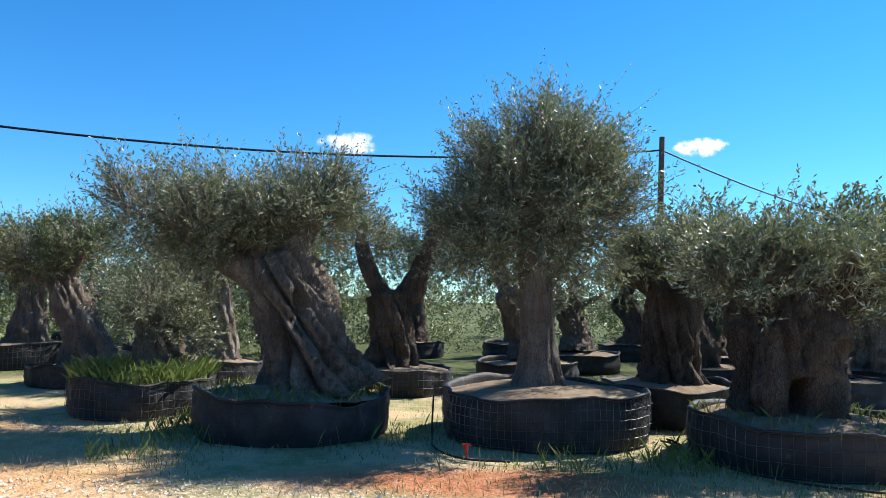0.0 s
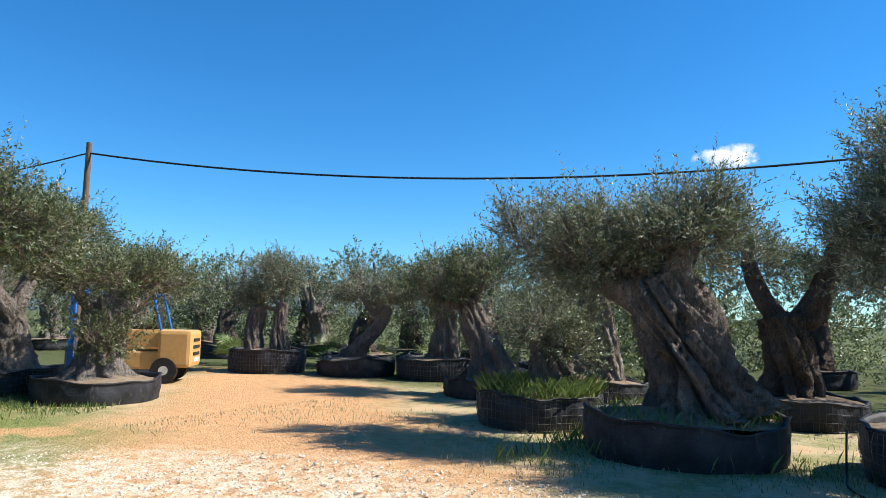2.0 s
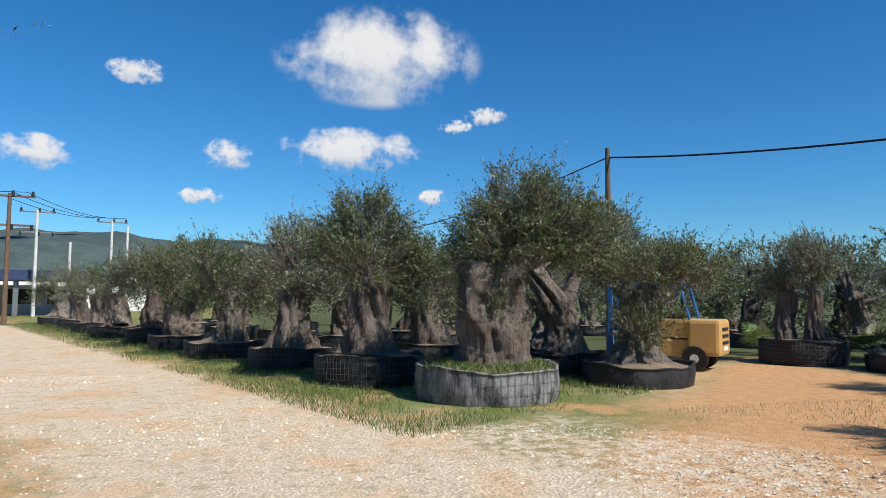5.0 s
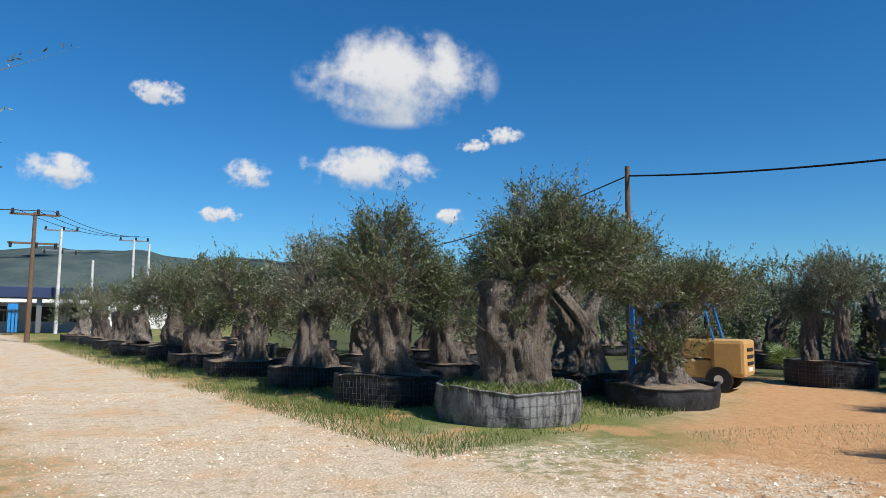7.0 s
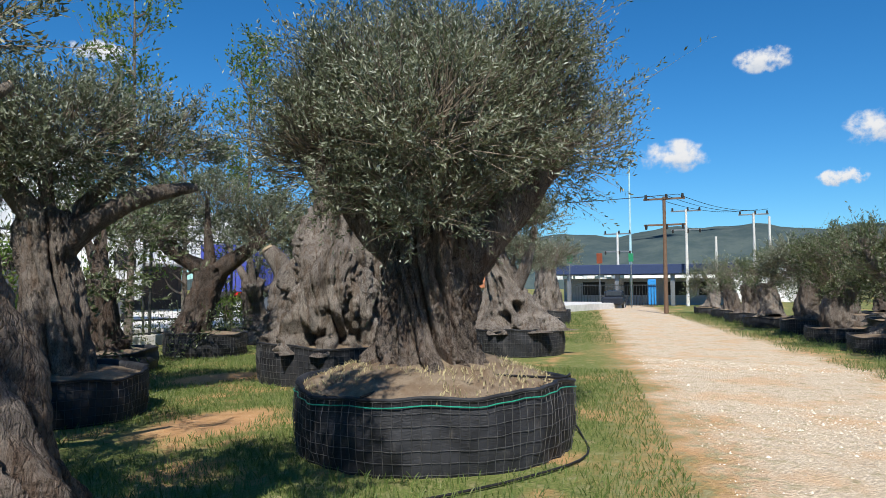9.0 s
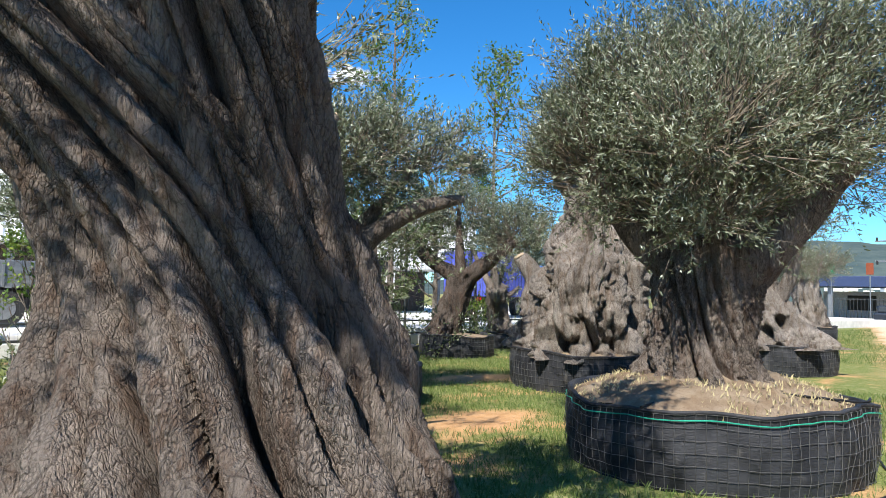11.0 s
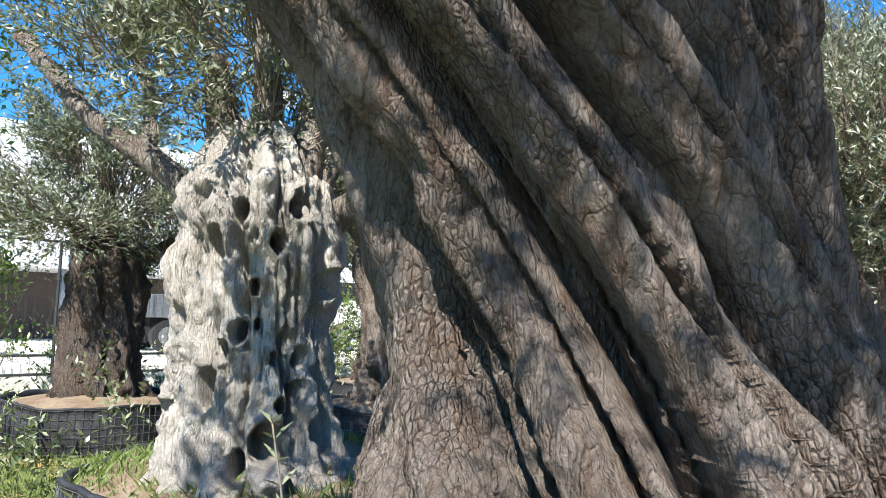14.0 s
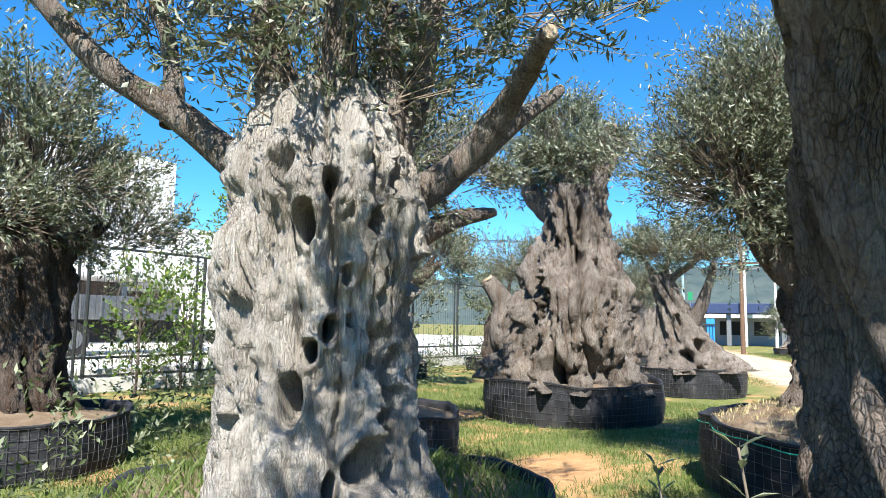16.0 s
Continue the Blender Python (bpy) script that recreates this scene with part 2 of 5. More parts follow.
    for px, py, rx, ry in ((-5.0, -7.8, 0.9, 0.55), (-8.1, -11.35, 1.2, 0.7), (-5.5, -8.0, 0.9, 0.5)):
        c = k.mix(k.math("MULTIPLY", disc(px, py, rx, ry, 0.4), 0.9), c, orange)
    k.bump(k.math("ADD", k.math("MULTIPLY", fine, 0.6), k.math("ADD", mid, k.math("MULTIPLY", pebble, -0.5))), 0.7, 0.05)
    return k.done(c)


EARTH = earth()


def hill_mat():
    k = Mat("hazed_far_hillside", 1.0, spec=0.0)
    n1, n2 = k.noise(0.012, 6.0, 0.65), k.noise(0.09, 5.0, 0.7)
    # greens shifted to blue, so the haze of distance sits in the colour
    c = k.mix(k.ramp(n1, 0.35, 0.65), (0.05, 0.075, 0.08), (0.085, 0.11, 0.105))
    c = k.mix(k.ramp(n2, 0.5, 0.7, 0, 0.6), c, (0.06, 0.085, 0.07))
    return k.done(c)


HILL = hill_mat()

# ---- builders ----
def mesh_of(name, verts, faces, mat, smooth=True):
    me = bpy.data.meshes.new(name)
    verts = np.asarray(verts, dtype=np.float32)
    if isinstance(faces, np.ndarray):
        n, w = faces.shape
        me.vertices.add(len(verts))
        me.vertices.foreach_set("co", verts.ravel())
        me.loops.add(n * w)
        me.loops.foreach_set("vertex_index", faces.astype(np.int32).ravel())
        me.polygons.add(n)
        me.polygons.foreach_set("loop_start", np.arange(0, n * w, w, dtype=np.int32))
        me.update(calc_edges=True)
    else:
        me.from_pydata([tuple(v) for v in verts.tolist()], [], faces)
        me.update()
    me.materials.append(mat)
    me.polygons.foreach_set("use_smooth", [smooth] * len(me.polygons))
    return me


def part(name, bm, material, parent, label="", smooth=False):
    """Links a bmesh or a mesh as one object under a thing or a part."""
    if isinstance(bm, bmesh.types.BMesh):
        me = bpy.data.meshes.new(name)
        bm.to_mesh(me)
        bm.free()
        me.materials.append(material)
        if smooth:
            me.polygons.foreach_set("use_smooth", [True] * len(me.polygons))
    else:
        me = bm
    ob = new(name, me)
    ob.parent = parent
    return tagged(ob, label)


def thing(name, at, label, category, group="", kind="", turn=0.0):
    ob = new(name)
    ob.matrix_world = pose(*at, 0, 0, turn)
    return tagged(ob, label, category, group, kind)


def box(bm, size, at=(0, 0, 0), bevel=0.0, rot=(0, 0, 0)):
    m = pose(*at, *rot) @ Matrix.Diagonal((*size, 1))
    r = bmesh.ops.create_cube(bm, size=1.0, matrix=m)
    if bevel:
        es = {e for v in r["verts"] for e in v.link_edges}
        bmesh.ops.bevel(bm, geom=list(es), offset=bevel, segments=2, affect="EDGES", profile=0.6)
    return bm


def rod(bm, p, q, r, r2=None, seg=8):
    p, q = Vector(p), Vector(q)
    d = q - p
    m = Matrix.Translation((p + q) / 2) @ d.to_track_quat("Z", "Y").to_matrix().to_4x4()
    bmesh.ops.create_cone(bm, cap_ends=True, segments=seg, radius1=r, radius2=r if r2 is None else r2, depth=d.length, matrix=m)
    return bm


def wavy(p, seed, n=5, lo=1.0, hi=6.0):
    """A cheap smooth noise of -1..1 at points p (k x 3)."""
    rng = np.random.RandomState(seed)
    out = np.zeros(len(p))
    w = 0.0
    for i in range(n):
        f = lo * (hi / lo) ** (i / max(1, n - 1))
        amp = (lo / f) ** 0.7
        for _ in range(3):
            d = rng.normal(size=3)
            d /= np.linalg.norm(d)
            e = rng.normal(size=3)
            e /= np.linalg.norm(e)
            out += amp * np.sin(f * (p @ d) + rng.uniform(0, 6.28) + 1.3 * np.sin(0.7 * f * (p @ e) + rng.uniform(0, 6.28)))
        w += amp * 1.7
    return out / w


def smooth_line(pts, n):
    """Points evenly along a rounded line through pts (rows of numbers)."""
    p = np.asarray(pts, float)
    k = len(p)
    s = np.linspace(0, k - 1, n)
    i = np.clip(s.astype(int), 0, k - 2)
    f = (s - i)[:, None]
    a, b, c, d = p[np.maximum(i - 1, 0)], p[i], p[i + 1], p[np.minimum(i + 2, k - 1)]
    return 0.5 * (2 * b + (c - a) * f + (2 * a - 5 * b + 4 * c - d) * f ** 2 + (3 * b - a - 3 * c + d) * f ** 3)


def sweep(line, ring, name, mat, n_around, relief=None, cap=True, level=0.0):
    """A tube along line (n x 3) with radius ring(n); relief(theta, s, p) gives a factor for the radius at each point."""
    n = len(line)
    tan = np.gradient(line, axis=0)
    tan /= np.linalg.norm(tan, axis=1)[:, None] + 1e-9
    tan = tan * (1 - level) + np.array([0, 0, level])      # level 1: all rings lie flat
    tan /= np.linalg.norm(tan, axis=1)[:, None] + 1e-9
    u = np.cross(tan, np.array([0.31, 0.95, 0.02]))
    u /= np.linalg.norm(u, axis=1)[:, None] + 1e-9
    v = np.cross(tan, u)
    th = np.linspace(0, 2 * np.pi, n_around, endpoint=False)
    d = np.cos(th)[None, :, None] * u[:, None, :] + np.sin(th)[None, :, None] * v[:, None, :]
    r = np.repeat(np.asarray(ring)[:, None], n_around, 1)
    if relief is not None:
        s = np.repeat(np.linspace(0, 1, n)[:, None], n_around, 1)
        p0 = line[:, None, :] + d * r[:, :, None]
        r = r * relief(np.repeat(th[None, :], n, 0), s, p0)
    p = (line[:, None, :] + d * r[:, :, None]).reshape(-1, 3)
    i, j = np.meshgrid(np.arange(n - 1), np.arange(n_around), indexing="ij")
    j2 = (j + 1) % n_around
    f = np.stack([i * n_around + j, i * n_around + j2, (i + 1) * n_around + j2, (i + 1) * n_around + j], -1).reshape(-1, 4)
    if cap:
        top = len(p)
        p = np.vstack([p, line[-1][None] + tan[-1][None] * float(ring[-1]) * 0.3])
        b = (n - 1) * n_around
        t = np.arange(n_around)
        f = np.vstack([f, np.stack([b + t, b + (t + 1) % n_around, np.full(n_around, top), np.full(n_around, top)], -1)[:, :4]])
        quads, tris = f[:-n_around], f[-n_around:, :3]
        return p, quads, tris
    return p, f, np.zeros((0, 3), int)


def join_mesh(name, pieces, mat, smooth=True):
    """One mesh out of pieces (points, quads, tris)."""
    vs, fs, k = [], [], 0
    for p, q, t in pieces:
        vs.append(p)
        fs += (np.asarray(q) + k).tolist()
        fs += (np.asarray(t) + k).tolist()
        k += len(p)
    return mesh_of(name, np.vstack(vs), fs, mat, smooth)


def trunk_mesh(name, line, radii, mat, seed, lobes=9, depth=0.22, twist=1.0, flare=0.6, lump=0.15, holes=(), fine=1, flat=1.0, fold=0.12, crag=0.1, stray=0.9, level=0.0, groove=0.2, rough=0.03):
    """A gnarled olive bole: fluted, twisted, flared into roots at its foot, with hollows (bearing in degrees from +x, height 0..1, size, depth)."""
    n, around = int(46 * fine), int(64 * fine)
    sp = smooth_line(line, n)
    rr = smooth_line([(r,) for r in radii], n)[:, 0]
    rng = np.random.RandomState(seed)
    ph, ph2 = rng.uniform(0, 6.28, 2)
    rad = float(np.mean(radii))

    def relief(th, s, p):
        q = p.reshape(-1, 3)
        turn = th + twist * s
        wob = stray * wavy(q, seed + 5, 3, 0.7 / rad, 2.4 / rad).reshape(th.shape)
        vary = 0.75 + 0.5 * wavy(q, seed + 6, 3, 1.5, 5.0).reshape(th.shape)
        g1 = np.sin(0.5 * lobes * turn + ph + wob)
        g2 = np.sin(0.5 * (2 * lobes + 3) * turn + ph2 - 1.8 * wob)
        k = 1 + 0.5 * depth * (np.abs(g1) ** 0.6 - 0.6)
        k = k - depth * vary * (0.95 * np.exp(-(g1 / groove) ** 2) + 0.6 * np.exp(-(g2 / 0.28) ** 2))
        k = k + lump * wavy(q, seed + 9, 4, 1.6, 9.0).reshape(th.shape) + rough * wavy(q, seed + 2, 3, 14.0, 42.0).reshape(th.shape)
        q2 = q * np.array([1, 1, 0.33])
        k = k - 0.5 * fold * (np.abs(wavy(q2, seed + 14, 3, 5.0, 12.0)) ** 0.6).reshape(th.shape) + 0.3 * fold
        if crag:
            f_ = 2.6 if rad > 0.35 else 4.0
            cx, cy, cz = f_ * rad * np.cos(turn).ravel() + seed, f_ * rad * np.sin(turn).ravel(), 0.34 * f_ * len_line * s.ravel() + 2 * seed
            c = np.array([noise.turbulence((x_, y_, z_), 4, True, amplitude_scale=0.58, frequency_scale=2.15) for x_, y_, z_ in zip(cx.tolist(), cy.tolist(), cz.tolist())])
            k = k + crag * np.clip((c - c.mean()) / c.std(), -2.6, 1.7).reshape(th.shape)
        foot = np.exp(-(s * len_line / 0.3) ** 1.2)
        k = k * (1 + 0.55 * flare * foot * (0.18 + 0.8 * np.abs(g1) ** 1.5))
        if flat != 1.0:
            k = k * (1 + (flat - 1) * np.cos(th) ** 2)
        n1, n2 = (wavy(q, seed + 31 + j, 3, 6.0, 20.0).reshape(th.shape) for j in (0, 1))
        for a, h, size, deep in holes:
            da = (th - radians(a - 162) + np.pi) % (2 * np.pi) - np.pi
            d2 = ((da * rad + 0.35 * size * n1) / size) ** 2 + (((s - h) * len_line + 0.7 * size * n2) / (1.9 * size)) ** 2
            k = k - deep * np.exp(-d2 ** 3) + 0.1 * deep * np.exp(-((np.sqrt(d2) - 1.3) / 0.3) ** 2)
        return k

    len_line = float(np.sum(np.linalg.norm(np.diff(sp, axis=0), axis=1)))
    return sweep(sp, rr, name, mat, around, relief, level=level)


def limb_mesh(pts, r0, r1, seed, fine=1):
    n = int(14 * fine)
    sp = smooth_line(pts, n)
    s = np.linspace(0, 1, n)
    sp = sp + np.outer(np.sin(s * np.pi), np.ones(3)) * np.random.RandomState(seed).normal(0, 0.04, 3)

    def relief(th, s, p):
        return 1 + 0.22 * wavy(p.reshape(-1, 3), seed, 4, 5.0, 26.0).reshape(th.shape)
    return sweep(sp, r0 + (r1 - r0) * s, "limb", BARK, int(9 * fine) + 3, relief)


def shoots(blobs, count, leaves, leaf_len, leaf_wid, shoot_len, seed, up=0.6, hollow=0.45, wild=0.06):
    """Points and faces of leafy shoots that fill blobs (x, y, z, rx, ry, rz); leaves: how many on a shoot. Returns leaves and twigs."""
    rng = np.random.RandomState(seed)
    b = np.asarray(blobs, float)
    vol = (b[:, 3] * b[:, 4] * b[:, 5]) ** 0.72
    pick = rng.choice(len(b), count, p=vol / vol.sum())
    d = rng.normal(size=(count, 3))
    d[:, 2] += 0.15
    d /= np.linalg.norm(d, axis=1)[:, None]
    rad = hollow + (1 - hollow) * rng.uniform(0, 1, count) ** 0.55
    rad *= 1 + 0.16 * wavy(d * 2.0 + b[pick, :3], seed + 3, 4, 1.0, 5.0)
    rad = rad * 0.94
    base = b[pick, :3] + d * rad[:, None] * b[pick, 3:]
    tuft = rng.randint(0, max(1, count // 11), count)      # shoots gather in tufts
    lead = np.arange(count)[tuft]
    base = base[lead] + rng.normal(0, 0.1 if leaf_len < 0.1 else 0.2, (count, 3))
    d, pick = d[lead], pick[lead]
    out = d * 0.7 + rng.normal(0, 0.38, (count, 3))
    out[:, 2] += up
    out /= np.linalg.norm(out, axis=1)[:, None]
    ln = shoot_len * rng.uniform(0.55, 1.25, count)
    ln[rng.uniform(size=count) < wild] *= 1.9
    bend = rng.normal(0, 0.22, (count, 3))
    bend[:, 2] -= 0.05
    t = np.linspace(0.06, 1.0, leaves)[None, :] + rng.uniform(-0.04, 0.04, (count, leaves))
    pos = base[:, None, :] + out[:, None, :] * (t * ln[:, None])[:, :, None] + bend[:, None, :] * ((t ** 2) * ln[:, None])[:, :, None]
    side = rng.normal(size=(count, leaves, 3))
    side -= out[:, None, :] * np.sum(side * out[:, None, :], -1, keepdims=True)
    side /= np.linalg.norm(side, axis=-1, keepdims=True) + 1e-9
    ax = out[:, None, :] * 0.75 + side * 0.8
    ax /= np.linalg.norm(ax, axis=-1, keepdims=True)
    w = np.cross(ax, side + rng.normal(0, 0.7, side.shape))
    w /= np.linalg.norm(w, axis=-1, keepdims=True) + 1e-9
    ll = leaf_len * rng.uniform(0.65, 1.2, (count, leaves, 1))
    lw = leaf_wid * rng.uniform(0.75, 1.2, (count, leaves, 1))
    nrm = np.cross(ax, w)
    p0 = pos
    p1 = pos + ax * ll * 0.45 + w * lw * 0.5 + nrm * ll * 0.04
    p2 = pos + ax * ll + nrm * ll * rng.uniform(-0.12, 0.12, (count, leaves, 1))
    p3 = pos + ax * ll * 0.45 - w * lw * 0.5 + nrm * ll * 0.04
    v = np.stack([p0, p1, p2, p3], 2).reshape(-1, 3)
    f = np.arange(len(v)).reshape(-1, 4)
    # twigs: thin three-sided spikes along each shoot
    tip = base + out * ln[:, None] + bend * ln[:, None]
    start = base - d * np.minimum(0.35, 0.3 * b[pick, 3:].mean(1))[:, None] - np.array([0, 0, 0.05])
    u1 = np.cross(out, [0.2, 0.5, 0.84])
    u1 /= np.linalg.norm(u1, axis=1)[:, None] + 1e-9
    u2 = np.cross(out, u1)
    tw = 0.0045
    tv = np.stack([start + u1 * tw * 1.6, start - u1 * tw * 0.8 + u2 * tw * 1.4, start - u1 * tw * 0.8 - u2 * tw * 1.4, tip], 1).reshape(-1, 3)
    o = np.arange(count)[:, None] * 4
    tf = np.concatenate([o + [0, 1, 3], o + [1, 2, 3], o + [2, 0, 3]], 0)
    return v, f, tv, tf


def crown(tree, blobs, count, seed, leaves=16, leaf_len=0.078, leaf_wid=0.0225, shoot=0.34, mat=None, up=0.6, hollow=0.45, wild=0.06):
    v, f, tv, tf = shoots(blobs, int(count), leaves, leaf_len, leaf_wid, shoot, seed, up, hollow, wild)
    c = part("crown", mesh_of("crown", v, f, mat or LEAF, False), None, tree)
    tagged(part("branchwork", mesh_of("branchwork", tv, tf, TWIG, False), None, c), kind="stuff")
    return c


def olive(at, label, line, radii, blobs, count, seed, limbs=(), stubs=(), mat=None, leaf_mat=None, group="olive trees in containers",
          fine=1, leaves=16, leaf_len=0.078, leaf_wid=0.0225, shoot=0.34, up=0.6, hollow=0.45, wild=0.06, second=None, auto=True, limb_mat=None, **kw):
    """One old olive tree. All places are relative to its foot: line and radii of the bole, limbs (points, start and end radius),
    stubs (the same, sawn off), blobs of the crown."""
    t = thing("olive_tree", at, label, "tree", group)
    mat = mat or BARK
    pieces = [trunk_mesh("trunk", line, radii, mat, seed, fine=fine, **kw)]
    if second:
        pieces.append(trunk_mesh("trunk", second[0], second[1], mat, seed + 50, fine=fine, **{**kw, "holes": (), "flare": 0.0}))
    part("trunk", join_mesh("trunk", pieces, mat), None, t)
    top, rt = np.array(line[-1], float), float(radii[-1])
    if auto:
        limbs = list(limbs)
        for b in blobs[:5]:
            tip = np.array(b[:3]) + [0, 0, 0.15 * b[5]]
            start = top - [0, 0, 0.25] + 0.35 * rt * (tip - top) * [1, 1, 0] / (np.linalg.norm(tip - top) + 0.1)
            limbs.append(([tuple(start), tuple(0.5 * start + 0.5 * tip + [0, 0, -0.08]), tuple(tip)], rt * 0.5, 0.035))
    for i, (pts, r0, r1) in enumerate(limbs):
        part("limb", join_mesh("limb", [limb_mesh(pts, r0, r1, seed + i, max(1, fine * 0.8))], limb_mat or mat), None, t)
    for i, (pts, r0, r1) in enumerate(stubs):
        s = part("sawn_limb", join_mesh("sawn_limb", [limb_mesh(pts, r0, r1, seed + 20 + i, max(1, fine * 0.8))], limb_mat or mat), None, t)
        p, q = Vector(pts[-2]), Vector(pts[-1])
        bm = bmesh.new()
        d = (q - p).normalized()
        rod(bm, q, q + d * r1 * 0.36, r1 * 0.9, r1 * 0.85, 14)
        part("cut_face", bm, CUT, s, "pale sawn end")
    crown(t, blobs, count, seed, leaves, leaf_len, leaf_wid, shoot, leaf_mat, up, hollow, wild)
    return t


def container(at, r, h, label, seed, squash=1.0, turn=0.0, wire=True, cloth=None, fine=1, mound=0.1, wires=1.0, square=0.0, grass=0, twine=False, sag=0.03, tall=0.12, weed=None):
    """A planting container: a cloth wall held by welded wire, a rolled rim, and the soil in it."""
    c = thing("tree_container", at, label, "container", "olive containers", turn=turn)
    n, m = int(72 * fine), 9
    th = np.linspace(0, 2 * np.pi, n, endpoint=False)
    rng = np.random.RandomState(seed)
    ph = rng.uniform(0, 6.28, 6)
    shape = 1 + square * (np.abs(np.cos(2 * th)) ** 1.5 - 0.5) * -0.2 + 0.018 * np.sin(3 * th + ph[0]) + 0.012 * np.sin(7 * th + ph[1])
    lip = h + sag * np.sin(2 * th + ph[2]) + 0.6 * sag * np.sin(5 * th + ph[3]) + 0.3 * sag * np.sin(11 * th + ph[4])

    def at_height(f, extra=0.0, low=0.0):
        bulge = 0.014 * np.sin(np.pi * f) - 0.018 * (1 - f) ** 3
        crease = 0.022 * np.sin(19 * th + 6 * f + ph[4]) * np.sin(8 * th + ph[5] + 3 * f) + 0.008 * np.sin(31 * th - 9 * f) - 0.02 * np.abs(np.sin(5.5 * th + ph[0]))
        q = r * shape * (1 + bulge) + crease + extra
        return np.stack([q * np.cos(th), q * squash * np.sin(th), f * lip + low], 1)

    rows = [at_height(f) for f in np.linspace(-0.02, 1, m)] + [at_height(1.0, 0.02, 0.012), at_height(1.0, 0.012, 0.034), at_height(1.0, -0.03, 0.03), at_height(0.96, -0.05), at_height(0.75, -0.06)]
    p = np.vstack(rows)
    i, j = np.meshgrid(np.arange(len(rows) - 1), np.arange(n), indexing="ij")
    f = np.stack([i * n + j, i * n + (j + 1) % n, (i + 1) * n + (j + 1) % n, (i + 1) * n + j], -1).reshape(-1, 4)
    part("cloth_wall", mesh_of("cloth_wall", p, f, cloth or CLOTH), None, c)
    # soil
    rings = np.linspace(1.0, 0.0, 12)
    sp = []
    for q in rings:
        xy = at_height(0.9, -0.03)[:, :2] * max(q, 0.004)
        z = h * 0.92 + mound * (1 - q ** 2) + (0.024 + 0.15 * mound) * wavy(np.c_[xy, np.full(n, seed)], seed, 5, 2.5, 26.0)
        sp.append(np.c_[xy, z])
    sp = np.vstack(sp)
    i, j = np.meshgrid(np.arange(11), np.arange(n), indexing="ij")
    sf = np.stack([i * n + j, i * n + (j + 1) % n, (i + 1) * n + (j + 1) % n, (i + 1) * n + j], -1).reshape(-1, 4)
    part("soil", mesh_of("soil", sp, sf, SOIL), None, c, "dry crumbly soil")
    if wire:
        vs, fs, k = [], [], 0
        levels = np.linspace(0.03, 1.0, max(4, int(h / 0.085 * wires)))
        for f_ in levels:
            a = at_height(f_, 0.012)
            for dz, dr in ((0.0025, 0), (-0.0025, 0), (0, 0.004)):
                q = a.copy()
                q[:, 2] += dz
                q[:, :2] *= 1 + dr / r
                vs.append(q)
            j = np.arange(n)
            j2 = (j + 1) % n
            for s1, s2 in ((0, 1), (1, 2), (2, 0)):
                fs.append(np.stack([k + s1 * n + j, k + s1 * n + j2, k + s2 * n + j2, k + s2 * n + j], 1))
            k += 3 * n
        count = int(2 * np.pi * r / 0.085 * wires)
        cols = [at_height(g, 0.016) for g in (0.0, 0.25, 0.5, 0.75, 1.0)]
        at_th = np.linspace(0, n, count, endpoint=False)
        i0 = at_th.astype(int)
        fr = (at_th - i0)[:, None]
        for g in range(4):
            for a in (cols[g], cols[g + 1]):
                mid = a[i0] * (1 - fr) + a[(i0 + 1) % n] * fr
                tang = np.stack([-mid[:, 1], mid[:, 0], 0 * mid[:, 0]], 1) / r * 0.0028
                rad = np.stack([mid[:, 0], mid[:, 1], 0 * mid[:, 0]], 1) / r * 0.004
                vs += [mid + tang, mid - tang, mid + rad]
            j = np.arange(count)
            for s1, s2 in ((0, 1), (1, 2), (2, 0)):
                fs.append(np.stack([k + s1 * count + j, k + s2 * count + j, k + (3 + s2) * count + j, k + (3 + s1) * count + j], 1))
            k += 6 * count
        part("wire_mesh", mesh_of("wire_mesh", np.vstack(vs), np.vstack(fs), WIRE, False), None, c, "welded wire mesh, dull grey")
    if twine:
        a = at_height(0.93, 0.024)
        bm = bmesh.new()
        for q in range(0, n):
            rod(bm, a[q], a[(q + 1) % n], 0.006, seg=5)
        part("twine", bm, GREEN_TAPE, c, "green twine round the rim")
    if grass:
        v, f = blades(grass, None, seed, tall, 0.012, 1.1)
        ang = rng.uniform(0, 6.28, grass)
        rr = r * np.sqrt(rng.uniform(0.25, 0.95, grass))
        off = np.stack([rr * np.cos(ang), rr * squash * np.sin(ang), h * 0.92 + mound * (1 - (rr / r) ** 2) - 0.015], 1)
        v = v + np.repeat(off, 4, 0)
        tagged(part("weed_cover", mesh_of("weed_cover", v, f, weed or LEAF_FRESH, False), None, c, "dry straw over the roots" if weed else "green weeds and grass in the soil"), kind="stuff")
    return c


def blades(count, fun, seed, tall=0.2, wide=0.012, spread=0.55):
    """Grass blades at the origin: points (4 each) and faces."""
    rng = np.random.RandomState(seed)
    a = rng.uniform(0, 6.28, count)
    d = np.stack([np.cos(a), np.sin(a), 0 * a], 1)
    w = np.stack([-np.sin(a), np.cos(a), 0 * a], 1)
    h = (tall * rng.uniform(0.4, 1.3, count))[:, None]
    lean = (rng.uniform(0.1, 1.0, count) * spread)[:, None]
    wd = wide * rng.uniform(0.6, 1.3, count)[:, None]
    up = np.array([0, 0, 1.0])
    p0, p1 = -w * wd * 0.5, w * wd * 0.5
    p2 = d * h * lean * 0.4 + up * h * 0.6 + w * wd * 0.4
    p3 = d * h * lean + up * h
    v = np.stack([p0, p1, p2, p3], 1).reshape(-1, 3)
    return v, np.arange(len(v)).reshape(-1, 4)

